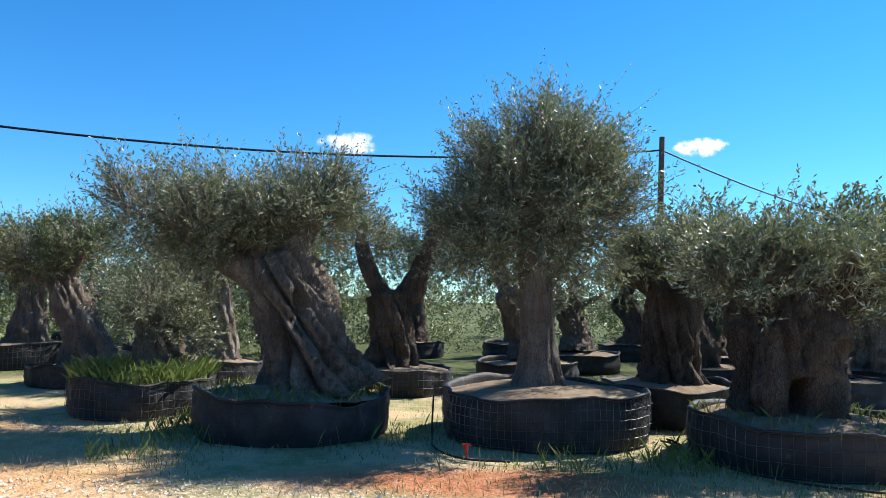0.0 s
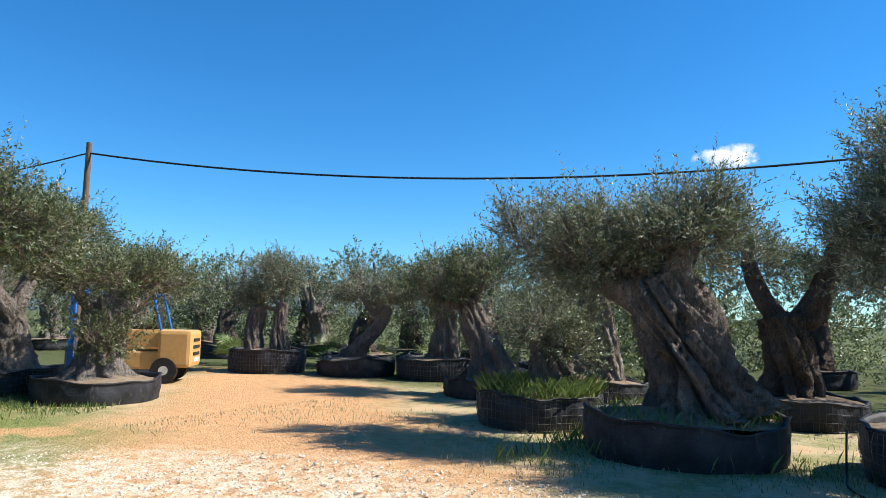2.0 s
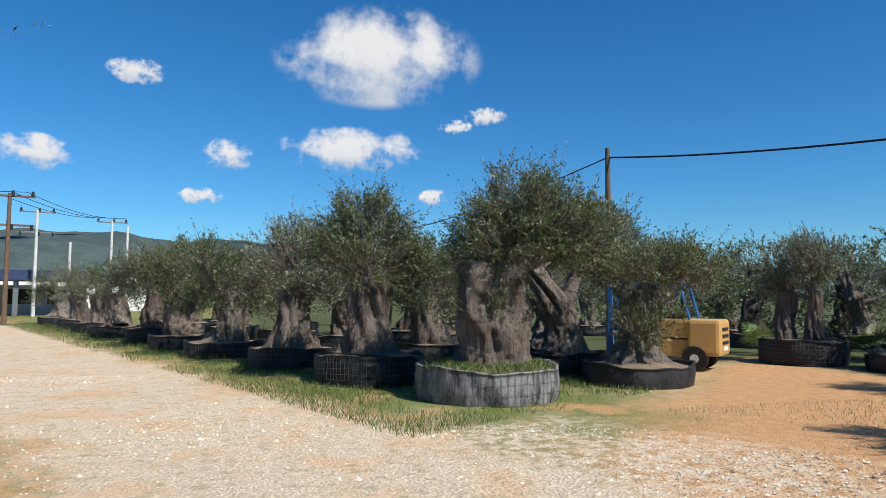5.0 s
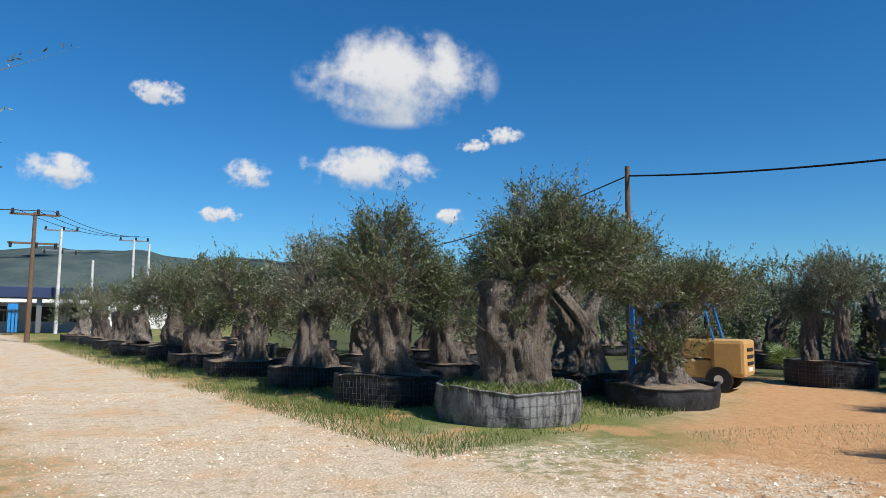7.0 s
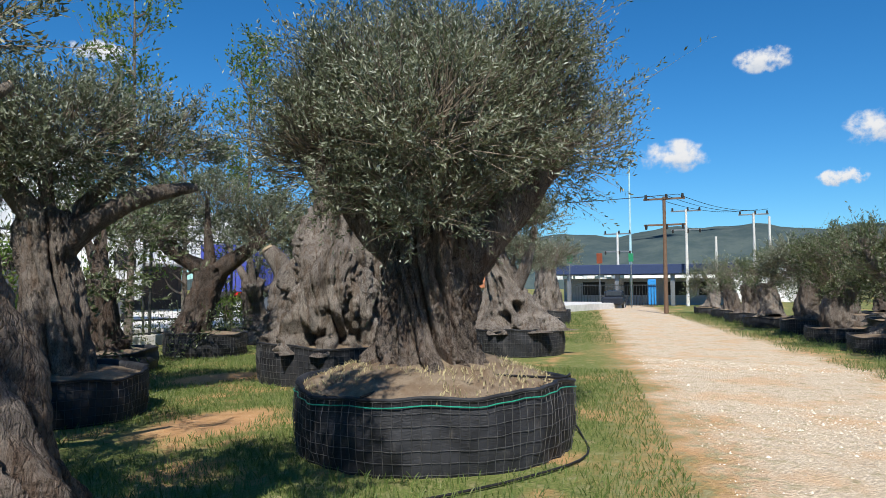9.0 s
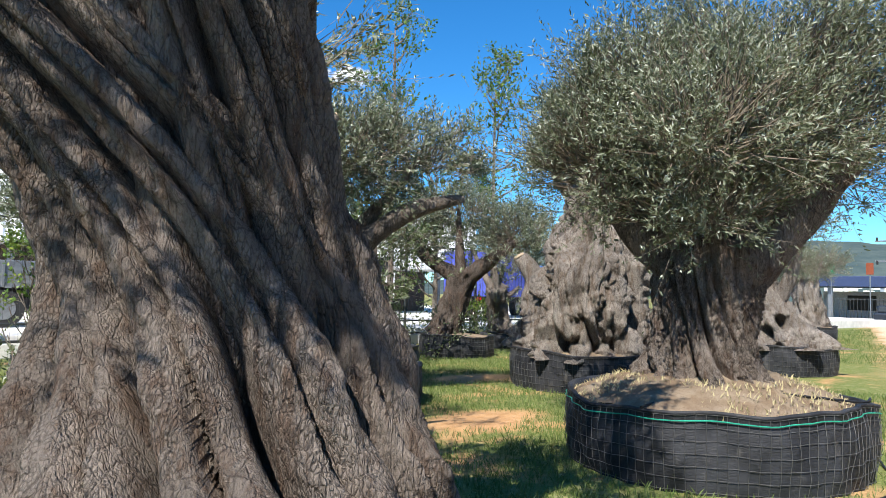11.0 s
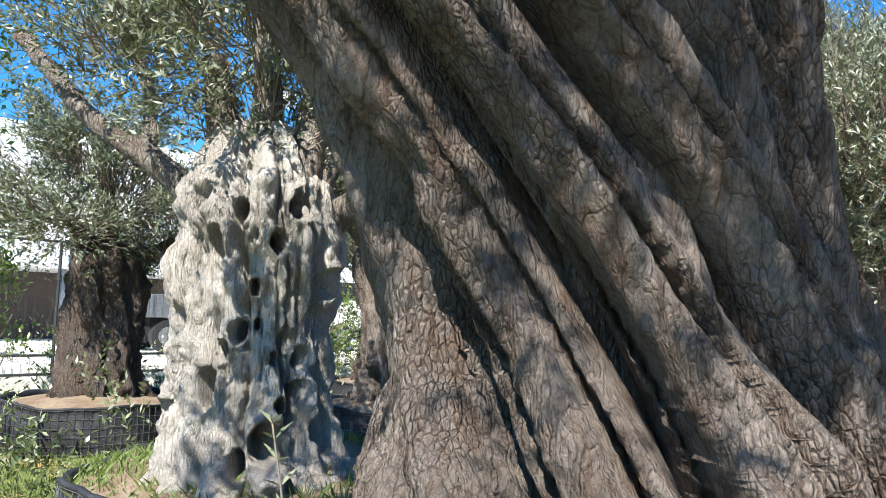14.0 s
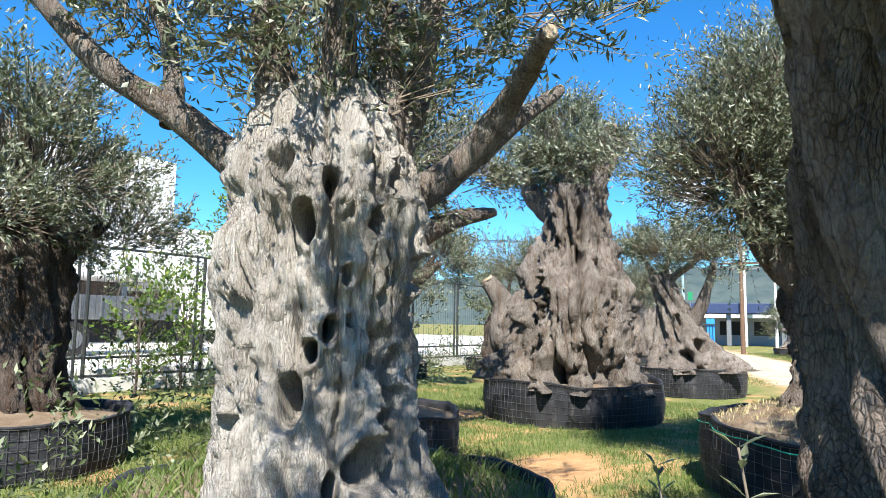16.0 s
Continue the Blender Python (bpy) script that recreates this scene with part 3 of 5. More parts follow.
# ---- ground, hills, clouds ----
def build_ground():
    """One sheet, fine under the camera and coarse towards the horizon."""
    g = np.concatenate([-np.geomspace(60, 3000, 22)[::-1], np.linspace(-58, 40, 150), np.geomspace(42, 3000, 22)])
    h = np.concatenate([-np.geomspace(60, 3000, 22)[::-1], np.linspace(-58, 58, 160), np.geomspace(60, 3000, 22)])
    X, Y = np.meshgrid(g, h, indexing="ij")
    p = np.stack([X.ravel(), Y.ravel(), 0 * X.ravel()], 1)
    near = np.exp(-(p[:, 0] ** 2 + p[:, 1] ** 2) / 60 ** 2)
    p[:, 2] = near * 0.02 * wavy(p, 3, 4, 0.5, 4.0) - 0.015
    n, m = len(g), len(h)
    i, j = np.meshgrid(np.arange(n - 1), np.arange(m - 1), indexing="ij")
    f = np.stack([i * m + j, (i + 1) * m + j, (i + 1) * m + j + 1, i * m + j + 1], -1).reshape(-1, 4)
    tagged(new("ground", mesh_of("ground", p, f, EARTH)), "pale gravel tracks, orange earth and dry grass", "ground", kind="structure")


build_ground()


def hills(name, dist, height, seed, a0, a1, label):
    n, m = 160, 14
    a = np.radians(np.linspace(a0, a1, n))
    rng = np.random.RandomState(seed)
    ph = rng.uniform(0, 6.28, 8)
    prof = np.interp(np.degrees(a), (95, 125, 150, 170, 185, 200, 225, 240), (1.5, 2.4, 2.8, 3.9, 4.7, 4.5, 3.5, 2.0)) / 4.7
    prof = prof * (1 + 0.05 * np.sin(23 * a + ph[0]) + 0.035 * np.sin(51 * a + ph[1]) + 0.015 * np.sin(117 * a + ph[2]))
    end = np.clip(np.minimum(np.linspace(0, 1, n), np.linspace(1, 0, n)) * 8, 0, 1)
    rows = []
    for k in range(m):
        t = k / (m - 1)
        d = dist * (1 + 0.45 * t)
        z = height * prof * end * np.sin(t * np.pi * 0.5) ** 0.8 
        rows.append(np.stack([d * np.cos(a), d * np.sin(a), z - 2], 1))
    p = np.vstack(rows)
    i, j = np.meshgrid(np.arange(m - 1), np.arange(n - 1), indexing="ij")
    f = np.stack([i * n + j, i * n + j + 1, (i + 1) * n + j + 1, (i + 1) * n + j], -1).reshape(-1, 4)
    tagged(new(name, mesh_of(name, p, f, HILL)), label, "hill", kind="structure")


hills("backdrop", 1500, 178, 4, 95, 240, "low wooded green hills in the distance")


def cloud(name, yaw, up, w, h, seed, label):
    """A far white cloud: a soft-edged sheet at 1500 m, yaw degrees left of +y."""
    D = 1700.0
    a = radians(yaw)
    e = radians(up)
    at = Vector((-math.sin(a) * math.cos(e), math.cos(a) * math.cos(e), math.sin(e))) * D
    sx, sz = D * math.tan(radians(w / 2)) * 1.1, D * math.tan(radians(h / 2)) * 1.15
    bm = bmesh.new()
    bmesh.ops.create_grid(bm, x_segments=8, y_segments=8, size=1.0)
    ob = part(name, bm, cloud_mat(seed, sx, sz), None, label)
    ob.matrix_world = look(at, (0, 0, 0)) @ Matrix.Diagonal((sx, sz, 1, 1))
    tagged(ob, label, "cloud", "clouds", "structure")


def cloud_mat(seed, sx, sz):
    k = Mat("cloud_vapour", 1.0)
    tc = k.n.new("ShaderNodeTexCoord").outputs["Object"]
    mp = k.n.new("ShaderNodeMapping")
    mp.inputs["Scale"].default_value = (1.5 * sx / sz, 1.5, 1)
    mp.inputs["Location"].default_value = (seed * 3.7, seed * 1.9, seed)
    k.l.new(tc, mp.inputs["Vector"])
    n = k.noise(1.0, 7.0, 0.58, where=mp.outputs[0])
    low = k.noise(0.45, 3.0, 0.5, where=mp.outputs[0])
    ln = k.n.new("ShaderNodeVectorMath")
    ln.operation = "LENGTH"
    k.l.new(tc, ln.inputs[0])
    edge = k.math("SUBTRACT", 1.0, k.math("POWER", ln.outputs["Value"], 1.5))
    dens = k.math("ADD", k.math("MULTIPLY", edge, 0.75), k.math("MULTIPLY", k.math("SUBTRACT", k.math("ADD", n, low), 1.0), 1.5))
    alpha = k.math("MULTIPLY", k.ramp(dens, 0.06, 0.7), k.ramp(edge, 0.02, 0.3))
    sep = k.n.new("ShaderNodeSeparateXYZ")
    k.l.new(tc, sep.inputs[0])
    shade = k.ramp(k.math("ADD", sep.outputs[1], k.math("MULTIPLY", n, 1.2)), -0.2, 0.8)
    em = k.n.new("ShaderNodeEmission")
    k.put(em.inputs["Color"], k.mix(shade, (0.6, 0.68, 0.8), (0.95, 0.96, 0.98)))
    em.inputs["Strength"].default_value = 0.72
    tr = k.n.new("ShaderNodeBsdfTransparent")
    mx = k.n.new("ShaderNodeMixShader")
    k.put(mx.inputs[0], alpha)
    k.l.new(tr.outputs[0], mx.inputs[1])
    k.l.new(em.outputs[0], mx.inputs[2])
    k.l.new(mx.outputs[0], k.n["Material Output"].inputs["Surface"])
    return k.m


# ---- containers and trees ----
BLACK_LABEL = "round black cloth planting container held by wire mesh"
def spot(x, y, r, h, seed, **kw):
    return container((x, y, 0), r, h, kw.pop("label", BLACK_LABEL), seed, **kw)


OLD = "old gnarled olive tree with twisted grey trunk and clipped crown"

# twisted tree A, leaning, with a wide swept crown
spot(-1.95, 8.95, 1.22, 0.47, 1, label="low black cloth container with sagging rim and weeds", wire=False, sag=0.05, grass=700)
olive((-1.75, 9.0, 0.4), "leaning twisted olive tree with a wide wind-swept crown", [(0.05, 0, 0), (-0.1, 0, 0.6), (-0.35, 0, 1.2), (-0.55, 0, 1.75)], [0.62, 0.5, 0.52, 0.4],
      [(-2.2, 0.1, 2.4, 0.7, 0.8, 0.45), (-1.4, 0, 2.25, 0.8, 0.9, 0.45), (-0.7, 0.1, 2.3, 0.8, 0.9, 0.45), (-0.05, 0, 2.4, 0.65, 0.8, 0.5), (0.15, -.1, 2.75, 0.3, 0.4, 0.3), (-1.0, 0.2, 1.95, 0.9, 0.7, 0.35)],
      2900, 11, leaf_len=0.07, leaf_wid=0.019, limbs=[([(-0.5, 0, 1.4), (-1.2, 0, 1.75), (-1.9, 0, 2.3)], 0.26, 0.1), ([(-0.4, 0, 1.5), (-0.2, 0, 2.0), (0.1, 0, 2.6)], 0.24, 0.09), ([(-0.6, 0, 1.6), (-0.9, .2, 2.2)], 0.2, 0.1)],
      lobes=13, depth=0.3, twist=1.0, flare=0.8, stray=0.6, groove=0.26, fine=1.8, up=0.7, wild=0.1, holes=[(250, 0.35, 0.12, 0.5), (300, 0.6, 0.1, 0.4), (215, 0.2, 0.12, 0.5)])
# round-headed tree B
spot(1.25, 9.1, 1.3, 0.55, 2, label="large black cloth container with welded wire mesh")
olive((1.2, 9.15, 0.5), "round-headed olive tree with a straight single trunk", [(0, 0, 0), (-0.02, 0, 0.7), (-0.08, 0, 1.6), (-0.1, 0, 2.2)], [0.3, 0.22, 0.2, 0.2],
      [(-0.05, 0, 2.6, 1.3, 1.3, 1.2), (-0.55, 0, 2.2, 1.05, 1.0, 0.85), (0.55, 0, 2.35, 0.85, 0.9, 1.0), (0.1, 0, 3.0, 0.95, 0.95, 0.75)],
      4200, 12, leaf_len=0.07, leaf_wid=0.019, limbs=[([(-0.1, 0, 1.9), (-0.5, 0, 2.6), (-0.8, 0, 3.1)], 0.15, 0.05), ([(-0.1, 0, 2.0), (0.4, 0, 2.7), (0.8, 0.1, 3.3)], 0.15, 0.05)], lobes=6, depth=0.07, twist=0.2, flare=0.8, lump=0.05, crag=0.045, fine=1.2, up=0.6, hollow=0.25)
# stout tree C
spot(3.9, 7.95, 1.15, 0.45, 3, label="low black cloth container with ribbed side", wires=0.8, grass=300)
olive((3.85, 8.0, 0.4), "stout olive tree with a hollow brown trunk and flat crown", [(-0.05, 0, 0), (0, 0, 0.55), (0.05, 0, 1.05), (0, 0, 1.45)], [0.5, 0.5, 0.54, 0.5],
      [(-0.5, 0, 1.62, 0.8, 0.8, 0.36), (0.5, 0, 1.6, 1.0, 0.9, 0.36), (1.3, 0, 1.55, 0.7, 0.7, 0.36)], 1500, 13,
      limbs=[([(-0.3, 0, 1.2), (-0.5, 0, 1.5), (-0.75, 0, 1.75)], 0.2, 0.1), ([(0.3, 0, 1.2), (0.5, -.2, 1.5), (0.6, -.3, 1.85)], 0.18, 0.06)], mat=BARK_DARK, lobes=5, depth=0.2, twist=0.5, flare=0.25, lump=0.2, crag=0.11, fine=1.3, holes=[(262, 0.2, 0.1, 0.7), (300, 0.5, 0.07, 0.4)])
# weedy container L, with a short sprouting stump
spot(-4.45, 10.1, 0.98, 0.47, 4, label="black wire-bound container overgrown with long grass", grass=1500, tall=0.26)
olive((-4.4, 10.3, 0.4), "short olive stump with low sprouting foliage", [(0.3, 0.2, 0), (0.1, 0, 0.4), (0, 0, 0.9)], [0.34, 0.3, 0.22], [(0.0, 0, 1.15, 0.75, 0.6, 0.4), (0.4, 0, 0.8, 0.4, 0.4, 0.3)], 480, 14, flare=0.9, mat=BARK)
# dark forked tree E
spot(3.2, 10.4, 0.95, 0.5, 5, wire=False)
olive((3.2, 10.4, 0.45), "dark forked olive tree with two sawn limbs", [(0.1, 0, 0), (0.1, 0, 0.7), (0.15, 0, 1.4)], [0.42, 0.36, 0.33], [(0.5, 0, 1.95, 0.9, 0.8, 0.42), (-0.2, 0.3, 1.85, 0.6, 0.6, 0.42)], 700, 15,
      stubs=[([(0.1, 0, 1.2), (-0.15, 0, 1.7), (-0.45, 0, 2.25)], 0.17, 0.09), ([(0.05, 0, 1.3), (-0.35, 0, 1.55), (-0.75, 0, 1.65)], 0.17, 0.1)], limbs=[([(0.15, 0, 1.3), (0.5, 0, 1.8), (0.7, 0, 2.3)], 0.15, 0.07)], mat=BARK_DARK)
# tree behind A, with dark sawn limbs
spot(-1.0, 12.9, 1.0, 0.4, 6)
olive((-1.1, 12.9, 0.35), "olive tree with thick dark sawn limbs", [(0, 0, 0), (0, 0, 0.7), (-0.1, 0, 1.4)], [0.45, 0.36, 0.36], [(-0.6, 0, 2.4, 0.7, 0.7, 0.6), (0.9, 0.3, 2.3, 0.7, 0.7, 0.5)], 700, 16,
      stubs=[([(0.05, 0, 1.2), (0.4, 0, 1.8), (0.75, 0, 2.65)], 0.2, 0.13), ([(0, 0, 1.2), (0.5, 0, 1.5), (0.55, 0, 2.2)], 0.16, 0.1)], limbs=[([(-0.1, 0, 1.3), (-0.5, 0, 1.9), (-0.7, 0, 2.4)], 0.2, 0.08)], mat=BARK_DARK)
# trees along the orange track
spot(-10.0, 15.9, 1.2, 0.5, 7, label="black container bound with pale wire")
olive((-10.0, 16.0, 0.45), OLD, [(0, 0, 0), (0.1, 0, 0.8), (0, 0, 1.6)], [0.4, 0.3, 0.3], [(-0.2, 0, 2.1, 1.2, 1.1, 0.65), (0.9, 0, 2.2, 0.8, 0.8, 0.6)], 850, 17, leaf_mat=LEAF_GREEN)
spot(-6.95, 13.0, 0.95, 0.3, 8, wire=False, label="flat black container with a slumped rim", sag=0.06)
olive((-7.0, 13.0, 0.25), "slanting pale olive trunk under a domed crown", [(0.25, 0, 0), (0.0, 0, 0.7), (-0.3, 0, 1.3), (-0.5, 0, 1.8)], [0.46, 0.33, 0.3, 0.22], [(-0.9, 0, 2.1, 1.0, 0.9, 0.55), (0.0, 0, 2.3, 0.9, 0.9, 0.6), (-1.5, 0, 1.9, 0.5, 0.6, 0.4)], 1100, 18, leaf_mat=LEAF_GREEN,
      limbs=[([(-0.4, 0, 1.6), (-0.9, 0, 1.9), (-1.4, 0, 2.1)], 0.16, 0.07)], twist=0.3, flare=0.9)
spot(-4.6, 13.4, 0.95, 0.4, 9)
olive((-4.7, 13.4, 0.35), "olive tree on two pale split trunks", [(0.25, 0, 0), (0.25, 0, 0.8), (0.1, 0, 1.6)], [0.3, 0.2, 0.22], [(0.2, 0, 2.2, 1.0, 0.9, 0.6), (-0.7, 0, 2.0, 0.7, 0.7, 0.5)], 900, 19, second=([(-0.25, 0, 0), (-0.2, 0, 0.7), (-0.1, 0, 1.5)], [0.26, 0.18, 0.16]), mat=BARK_GREY)
spot(-14.8, 14.1, 1.08, 0.6, 10, label="tall black container bound with wire beside the track")
olive((-14.8, 14.1, 0.55), "olive tree with paired trunks and a domed crown", [(0.3, 0.2, 0), (0.25, 0.2, 0.7), (0.35, 0.2, 1.4)], [0.24, 0.2, 0.14], [(-0.3, 0, 2.0, 1.05, 1.0, 0.65), (0.3, 0.1, 2.2, 0.75, 0.8, 0.5), (-0.5, 0, 1.4, 0.7, 0.7, 0.5)], 1000, 20, second=([(-0.3, -.2, 0), (-0.35, -.2, 0.6), (-0.3, -.1, 1.3)], [0.3, 0.26, 0.22]))
spot(-12.3, 15.1, 1.08, 0.4, 11, wire=False, sag=0.06, label="slumped black cloth container")
olive((-12.2, 15.2, 0.3), "small slanting olive tree with a sparse crown", [(-0.4, 0, 0), (0, 0, 0.5), (0.4, 0.3, 1.1), (0.55, .4, 1.6)], [0.34, 0.22, 0.2, 0.16], [(-0.2, 0.2, 2.2, 0.85, 0.8, 0.5), (0.6, 0.5, 1.9, 0.7, 0.7, 0.5)], 700, 21, limbs=[([(0.3, 0.3, 1.2), (-0.1, 0.2, 1.7), (-0.4, 0.2, 2.2)], 0.1, 0.05)])

# group on the corner between the tracks
spot(-10.95, 3.7, 1.2, 0.52, 21, cloth=CLOTH_GREY, label="bleached grey cloth container with weeds on top", grass=2200, wires=0.8)
olive((-10.95, 3.75, 0.45), "squat lumpy olive trunk on a broad root mound", [(0.0, 0, 0), (0.05, 0, 0.55), (0, 0, 1.1), (0.0, 0.05, 1.8)], [0.62, 0.5, 0.55, 0.5],
      [(0.1, 0.2, 2.1, 0.95, 1.0, 0.4), (0.4, 0.8, 2.6, 0.9, 1.0, 0.7), (0.2, 0.4, 2.9, 0.7, 0.8, 0.45), (0.5, 1.4, 2.3, 0.7, 0.8, 0.6), (0.3, -0.2, 1.0, 0.35, 0.6, 0.22)], 2100, 22,
      lobes=6, depth=0.14, twist=0.6, flare=0.8, lump=0.3, fine=1.2, holes=[(330, 0.6, 0.12, 0.4), (20, 0.75, 0.1, 0.4)], leaf_mat=LEAF_GREEN, limbs=[([(0, 0, 1.6), (0.3, 0.5, 2.0), (0.4, 1.2, 2.2)], 0.22, 0.09)])
spot(-13.6, 2.15, 1.08, 0.52, 22, label="black container bound with rusty wire mesh")
olive((-13.6, 2.15, 0.45), "olive tree with fluted trunk and cone-shaped crown", [(0, 0, 0), (0, 0, 0.6), (0, 0, 1.2), (0, 0, 1.6)], [0.5, 0.42, 0.4, 0.34], [(0, 0, 1.9, 1.15, 1.35, 0.75), (0, 0, 2.55, 0.85, 0.95, 0.65), (0.1, -0.1, 2.85, 0.55, 0.6, 0.45), (0, 0.9, 1.7, 0.6, 0.6, 0.5)], 1800, 23, lobes=8, depth=0.2, leaf_mat=LEAF_GREEN)
spot(-12.0, 7.3, 1.08, 0.38, 23, wire=False, label="shallow dark cloth container in long grass")
olive((-12.0, 7.35, 0.32), "flat-topped olive tree on splayed pale roots", [(0, 0, 0), (0, 0, 0.5), (0, 0, 1.1), (0, 0, 1.5)], [0.5, 0.38, 0.34, 0.34], [(0, 0.2, 1.95, 1.2, 1.5, 0.42), (0.2, 1.0, 1.9, 0.8, 0.9, 0.4), (0, -0.8, 2.0, 0.7, 0.7, 0.4), (0.35, 0.0, 0.85, 0.4, 0.8, 0.24)], 1700, 24, lobes=9, depth=0.24, flare=1.0, mat=BARK_GREY, leaf_mat=LEAF_GREEN)
spot(-14.3, 6.8, 1.0, 0.45, 24)
olive((-14.3, 6.8, 0.4), "carved pale olive trunk with a broken top", [(0, -.1, 0), (0, 0, 0.6), (0, -0.3, 1.3), (0, -0.9, 2.1)], [0.6, 0.4, 0.34, 0.22], [(0, 0.3, 2.9, 0.8, 0.9, 0.5), (0, 1.2, 2.8, 0.7, 0.8, 0.5)], 900, 25, flare=1.0, lump=0.25, mat=BARK_GREY, leaf_mat=LEAF_GREEN, limbs=[([(0, 0, 1.0), (0, 0.3, 1.9), (0, 0.7, 2.7)], 0.2, 0.08)])

# rows along the far side of the road
ROW = [(-17.0, 0.9, 1.05, 0.45), (-20.6, -0.7, 1.15, 0.4), (-24.2, -2.2, 1.0, 0.4), (-27.6, -3.4, 0.95, 0.5), (-31.5, -5.2, 1.1, 0.4), (-35.5, -6.7, 1.1, 0.4), (-40.0, -8.3, 1.1, 0.4), (-45, -10.4, 1.1, 0.4),
       (-17.8, 4.6, 1.1, 0.45), (-21.8, 3.0, 1.1, 0.45), (-25.8, 1.4, 1.1, 0.45), (-30.0, -0.6, 1.1, 0.45), (-35, -2.6, 1.1, 0.45), (-18.6, 8.4, 1.1, 0.45), (-23.0, 6.8, 1.1, 0.45), (-17.5, 11.5, 1.0, 0.4)]
for k, (x, y, r, h) in enumerate(ROW):
    spot(x, y, r, h, 60 + k, wire=k < 4, fine=0.5)
    rr = random.Random(k)
    hh = rr.uniform(1.9, 2.35)
    ln = [(0, 0, 0), (rr.uniform(-.2, .2), rr.uniform(-.2, .2), 0.6), (rr.uniform(-.3, .3), rr.uniform(-.3, .3), 1.4)]
    olive((x, y, h - 0.06), "clipped olive tree in a long roadside row", ln, [0.5, 0.38, 0.36], [(rr.uniform(-.3, .3), rr.uniform(-.3, .3), hh - 0.2, 1.45, 1.45, 0.72), (rr.uniform(-.8, .8), rr.uniform(-.8, .8), hh + 0.35, 0.7, 0.8, 0.5), (rr.uniform(-.8, .8), rr.uniform(-.8, .8), hh - 0.85, 1.0, 1.0, 0.5)],
          1500 if k < 4 else (1000 if 8 <= k < 10 else 560), 80 + k, leaf_mat=LEAF_GREEN if k % 3 else LEAF, fine=0.7, leaves=11, leaf_len=0.09, leaf_wid=0.03, mat=BARK_GREY if k % 3 == 1 else BARK, lobes=7 + k % 4, flare=0.9)

# south side: the large tree F beside the road
spot(-5.8, -4.95, 1.45, 0.67, 31, label="large black cloth container with wire mesh and green twine", twine=True, fine=1.8, mound=0.36, grass=1800, tall=0.05, weed=STRAW)
olive((-5.8, -5.0, 0.72), "big olive tree with fluted trunk and spreading crown", [(0.0, 0, 0), (0.03, 0, 0.5), (0.0, 0, 1.0), (-0.1, 0.05, 1.5)], [0.6, 0.46, 0.5, 0.5],
      [(-0.2, 0.1, 2.7, 1.5, 1.6, 0.9), (-0.9, 0.9, 2.6, 1.0, 1.0, 0.8), (0.5, -0.9, 2.5, 1.0, 1.1, 0.8), (-0.5, 0.4, 3.5, 1.1, 1.2, 0.75), (0.3, -0.5, 3.3, 0.9, 0.9, 0.6), (0.5, 0.2, 1.9, 0.8, 0.9, 0.5), (1.0, 0.6, 2.45, 0.8, 0.8, 0.55)],
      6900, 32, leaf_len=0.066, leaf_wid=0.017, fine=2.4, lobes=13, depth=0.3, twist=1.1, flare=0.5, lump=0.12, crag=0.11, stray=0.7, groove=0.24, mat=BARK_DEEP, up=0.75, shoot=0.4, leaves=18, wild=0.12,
      limbs=[([(-0.2, 0.3, 1.2), (-0.6, 0.8, 1.9), (-1.0, 1.2, 2.6)], 0.3, 0.1), ([(0.1, -0.2, 1.2), (0.4, -0.6, 1.8), (0.7, -0.9, 2.5)], 0.24, 0.08), ([(0, 0, 1.3), (0.1, 0.1, 2.1), (0, 0.2, 2.9)], 0.26, 0.08), ([(0.3, 0.0, 1.0), (0.45, -.05, 1.5), (0.6, -.3, 2.2)], 0.1, 0.05)])
# carved giant G
spot(-9.45, -9.55, 1.55, 0.66, 33, label="wide black container with shiny creased cloth and wire", fine=1.3)
olive((-9.45, -9.55, 0.58), "massive hollow olive trunk with a burr and deep clefts", [(0.1, 0, 0), (0.1, 0.05, 0.9), (0.05, 0.1, 1.8), (0.1, 0.15, 2.7), (0.1, 0.15, 3.5)], [1.1, 1.0, 0.82, 0.58, 0.46],
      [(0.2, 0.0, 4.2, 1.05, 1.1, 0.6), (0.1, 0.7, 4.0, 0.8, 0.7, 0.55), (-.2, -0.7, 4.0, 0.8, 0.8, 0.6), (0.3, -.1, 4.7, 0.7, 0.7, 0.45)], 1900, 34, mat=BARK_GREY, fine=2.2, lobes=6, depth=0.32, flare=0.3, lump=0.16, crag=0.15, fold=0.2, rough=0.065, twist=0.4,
      second=([(0.45, 0.3, 0.35), (0.75, 0.45, 0.8), (0.78, 0.45, 1.3), (0.4, 0.3, 1.9)], [0.3, 0.55, 0.55, 0.3]),
      holes=[(30, 0.8, 0.1, 0.6), (30, 0.72, 0.1, 0.6), (26, 0.62, 0.09, 0.6), (20, 0.09, 0.2, 0.5), (345, 0.45, 0.1, 0.5), (350, 0.3, 0.08, 0.4)],
      limbs=[([(0.1, 0.3, 3.0), (0.2, 0.7, 3.7), (0.1, 1.0, 4.3)], 0.2, 0.1), ([(0.1, -.2, 3.0), (0.2, -.7, 3.5), (0.1, -.9, 4.0)], 0.3, 0.1)],
      stubs=[([(0.2, -.8, 0.0), (0.4, -1.1, 0.8), (0.35, -1.2, 1.4), (0.5, -1.45, 1.85)], 0.42, 0.13), ([(0.1, 0.4, 3.2), (0.3, 0.75, 3.9), (0.4, 0.95, 4.5)], 0.14, 0.1)])
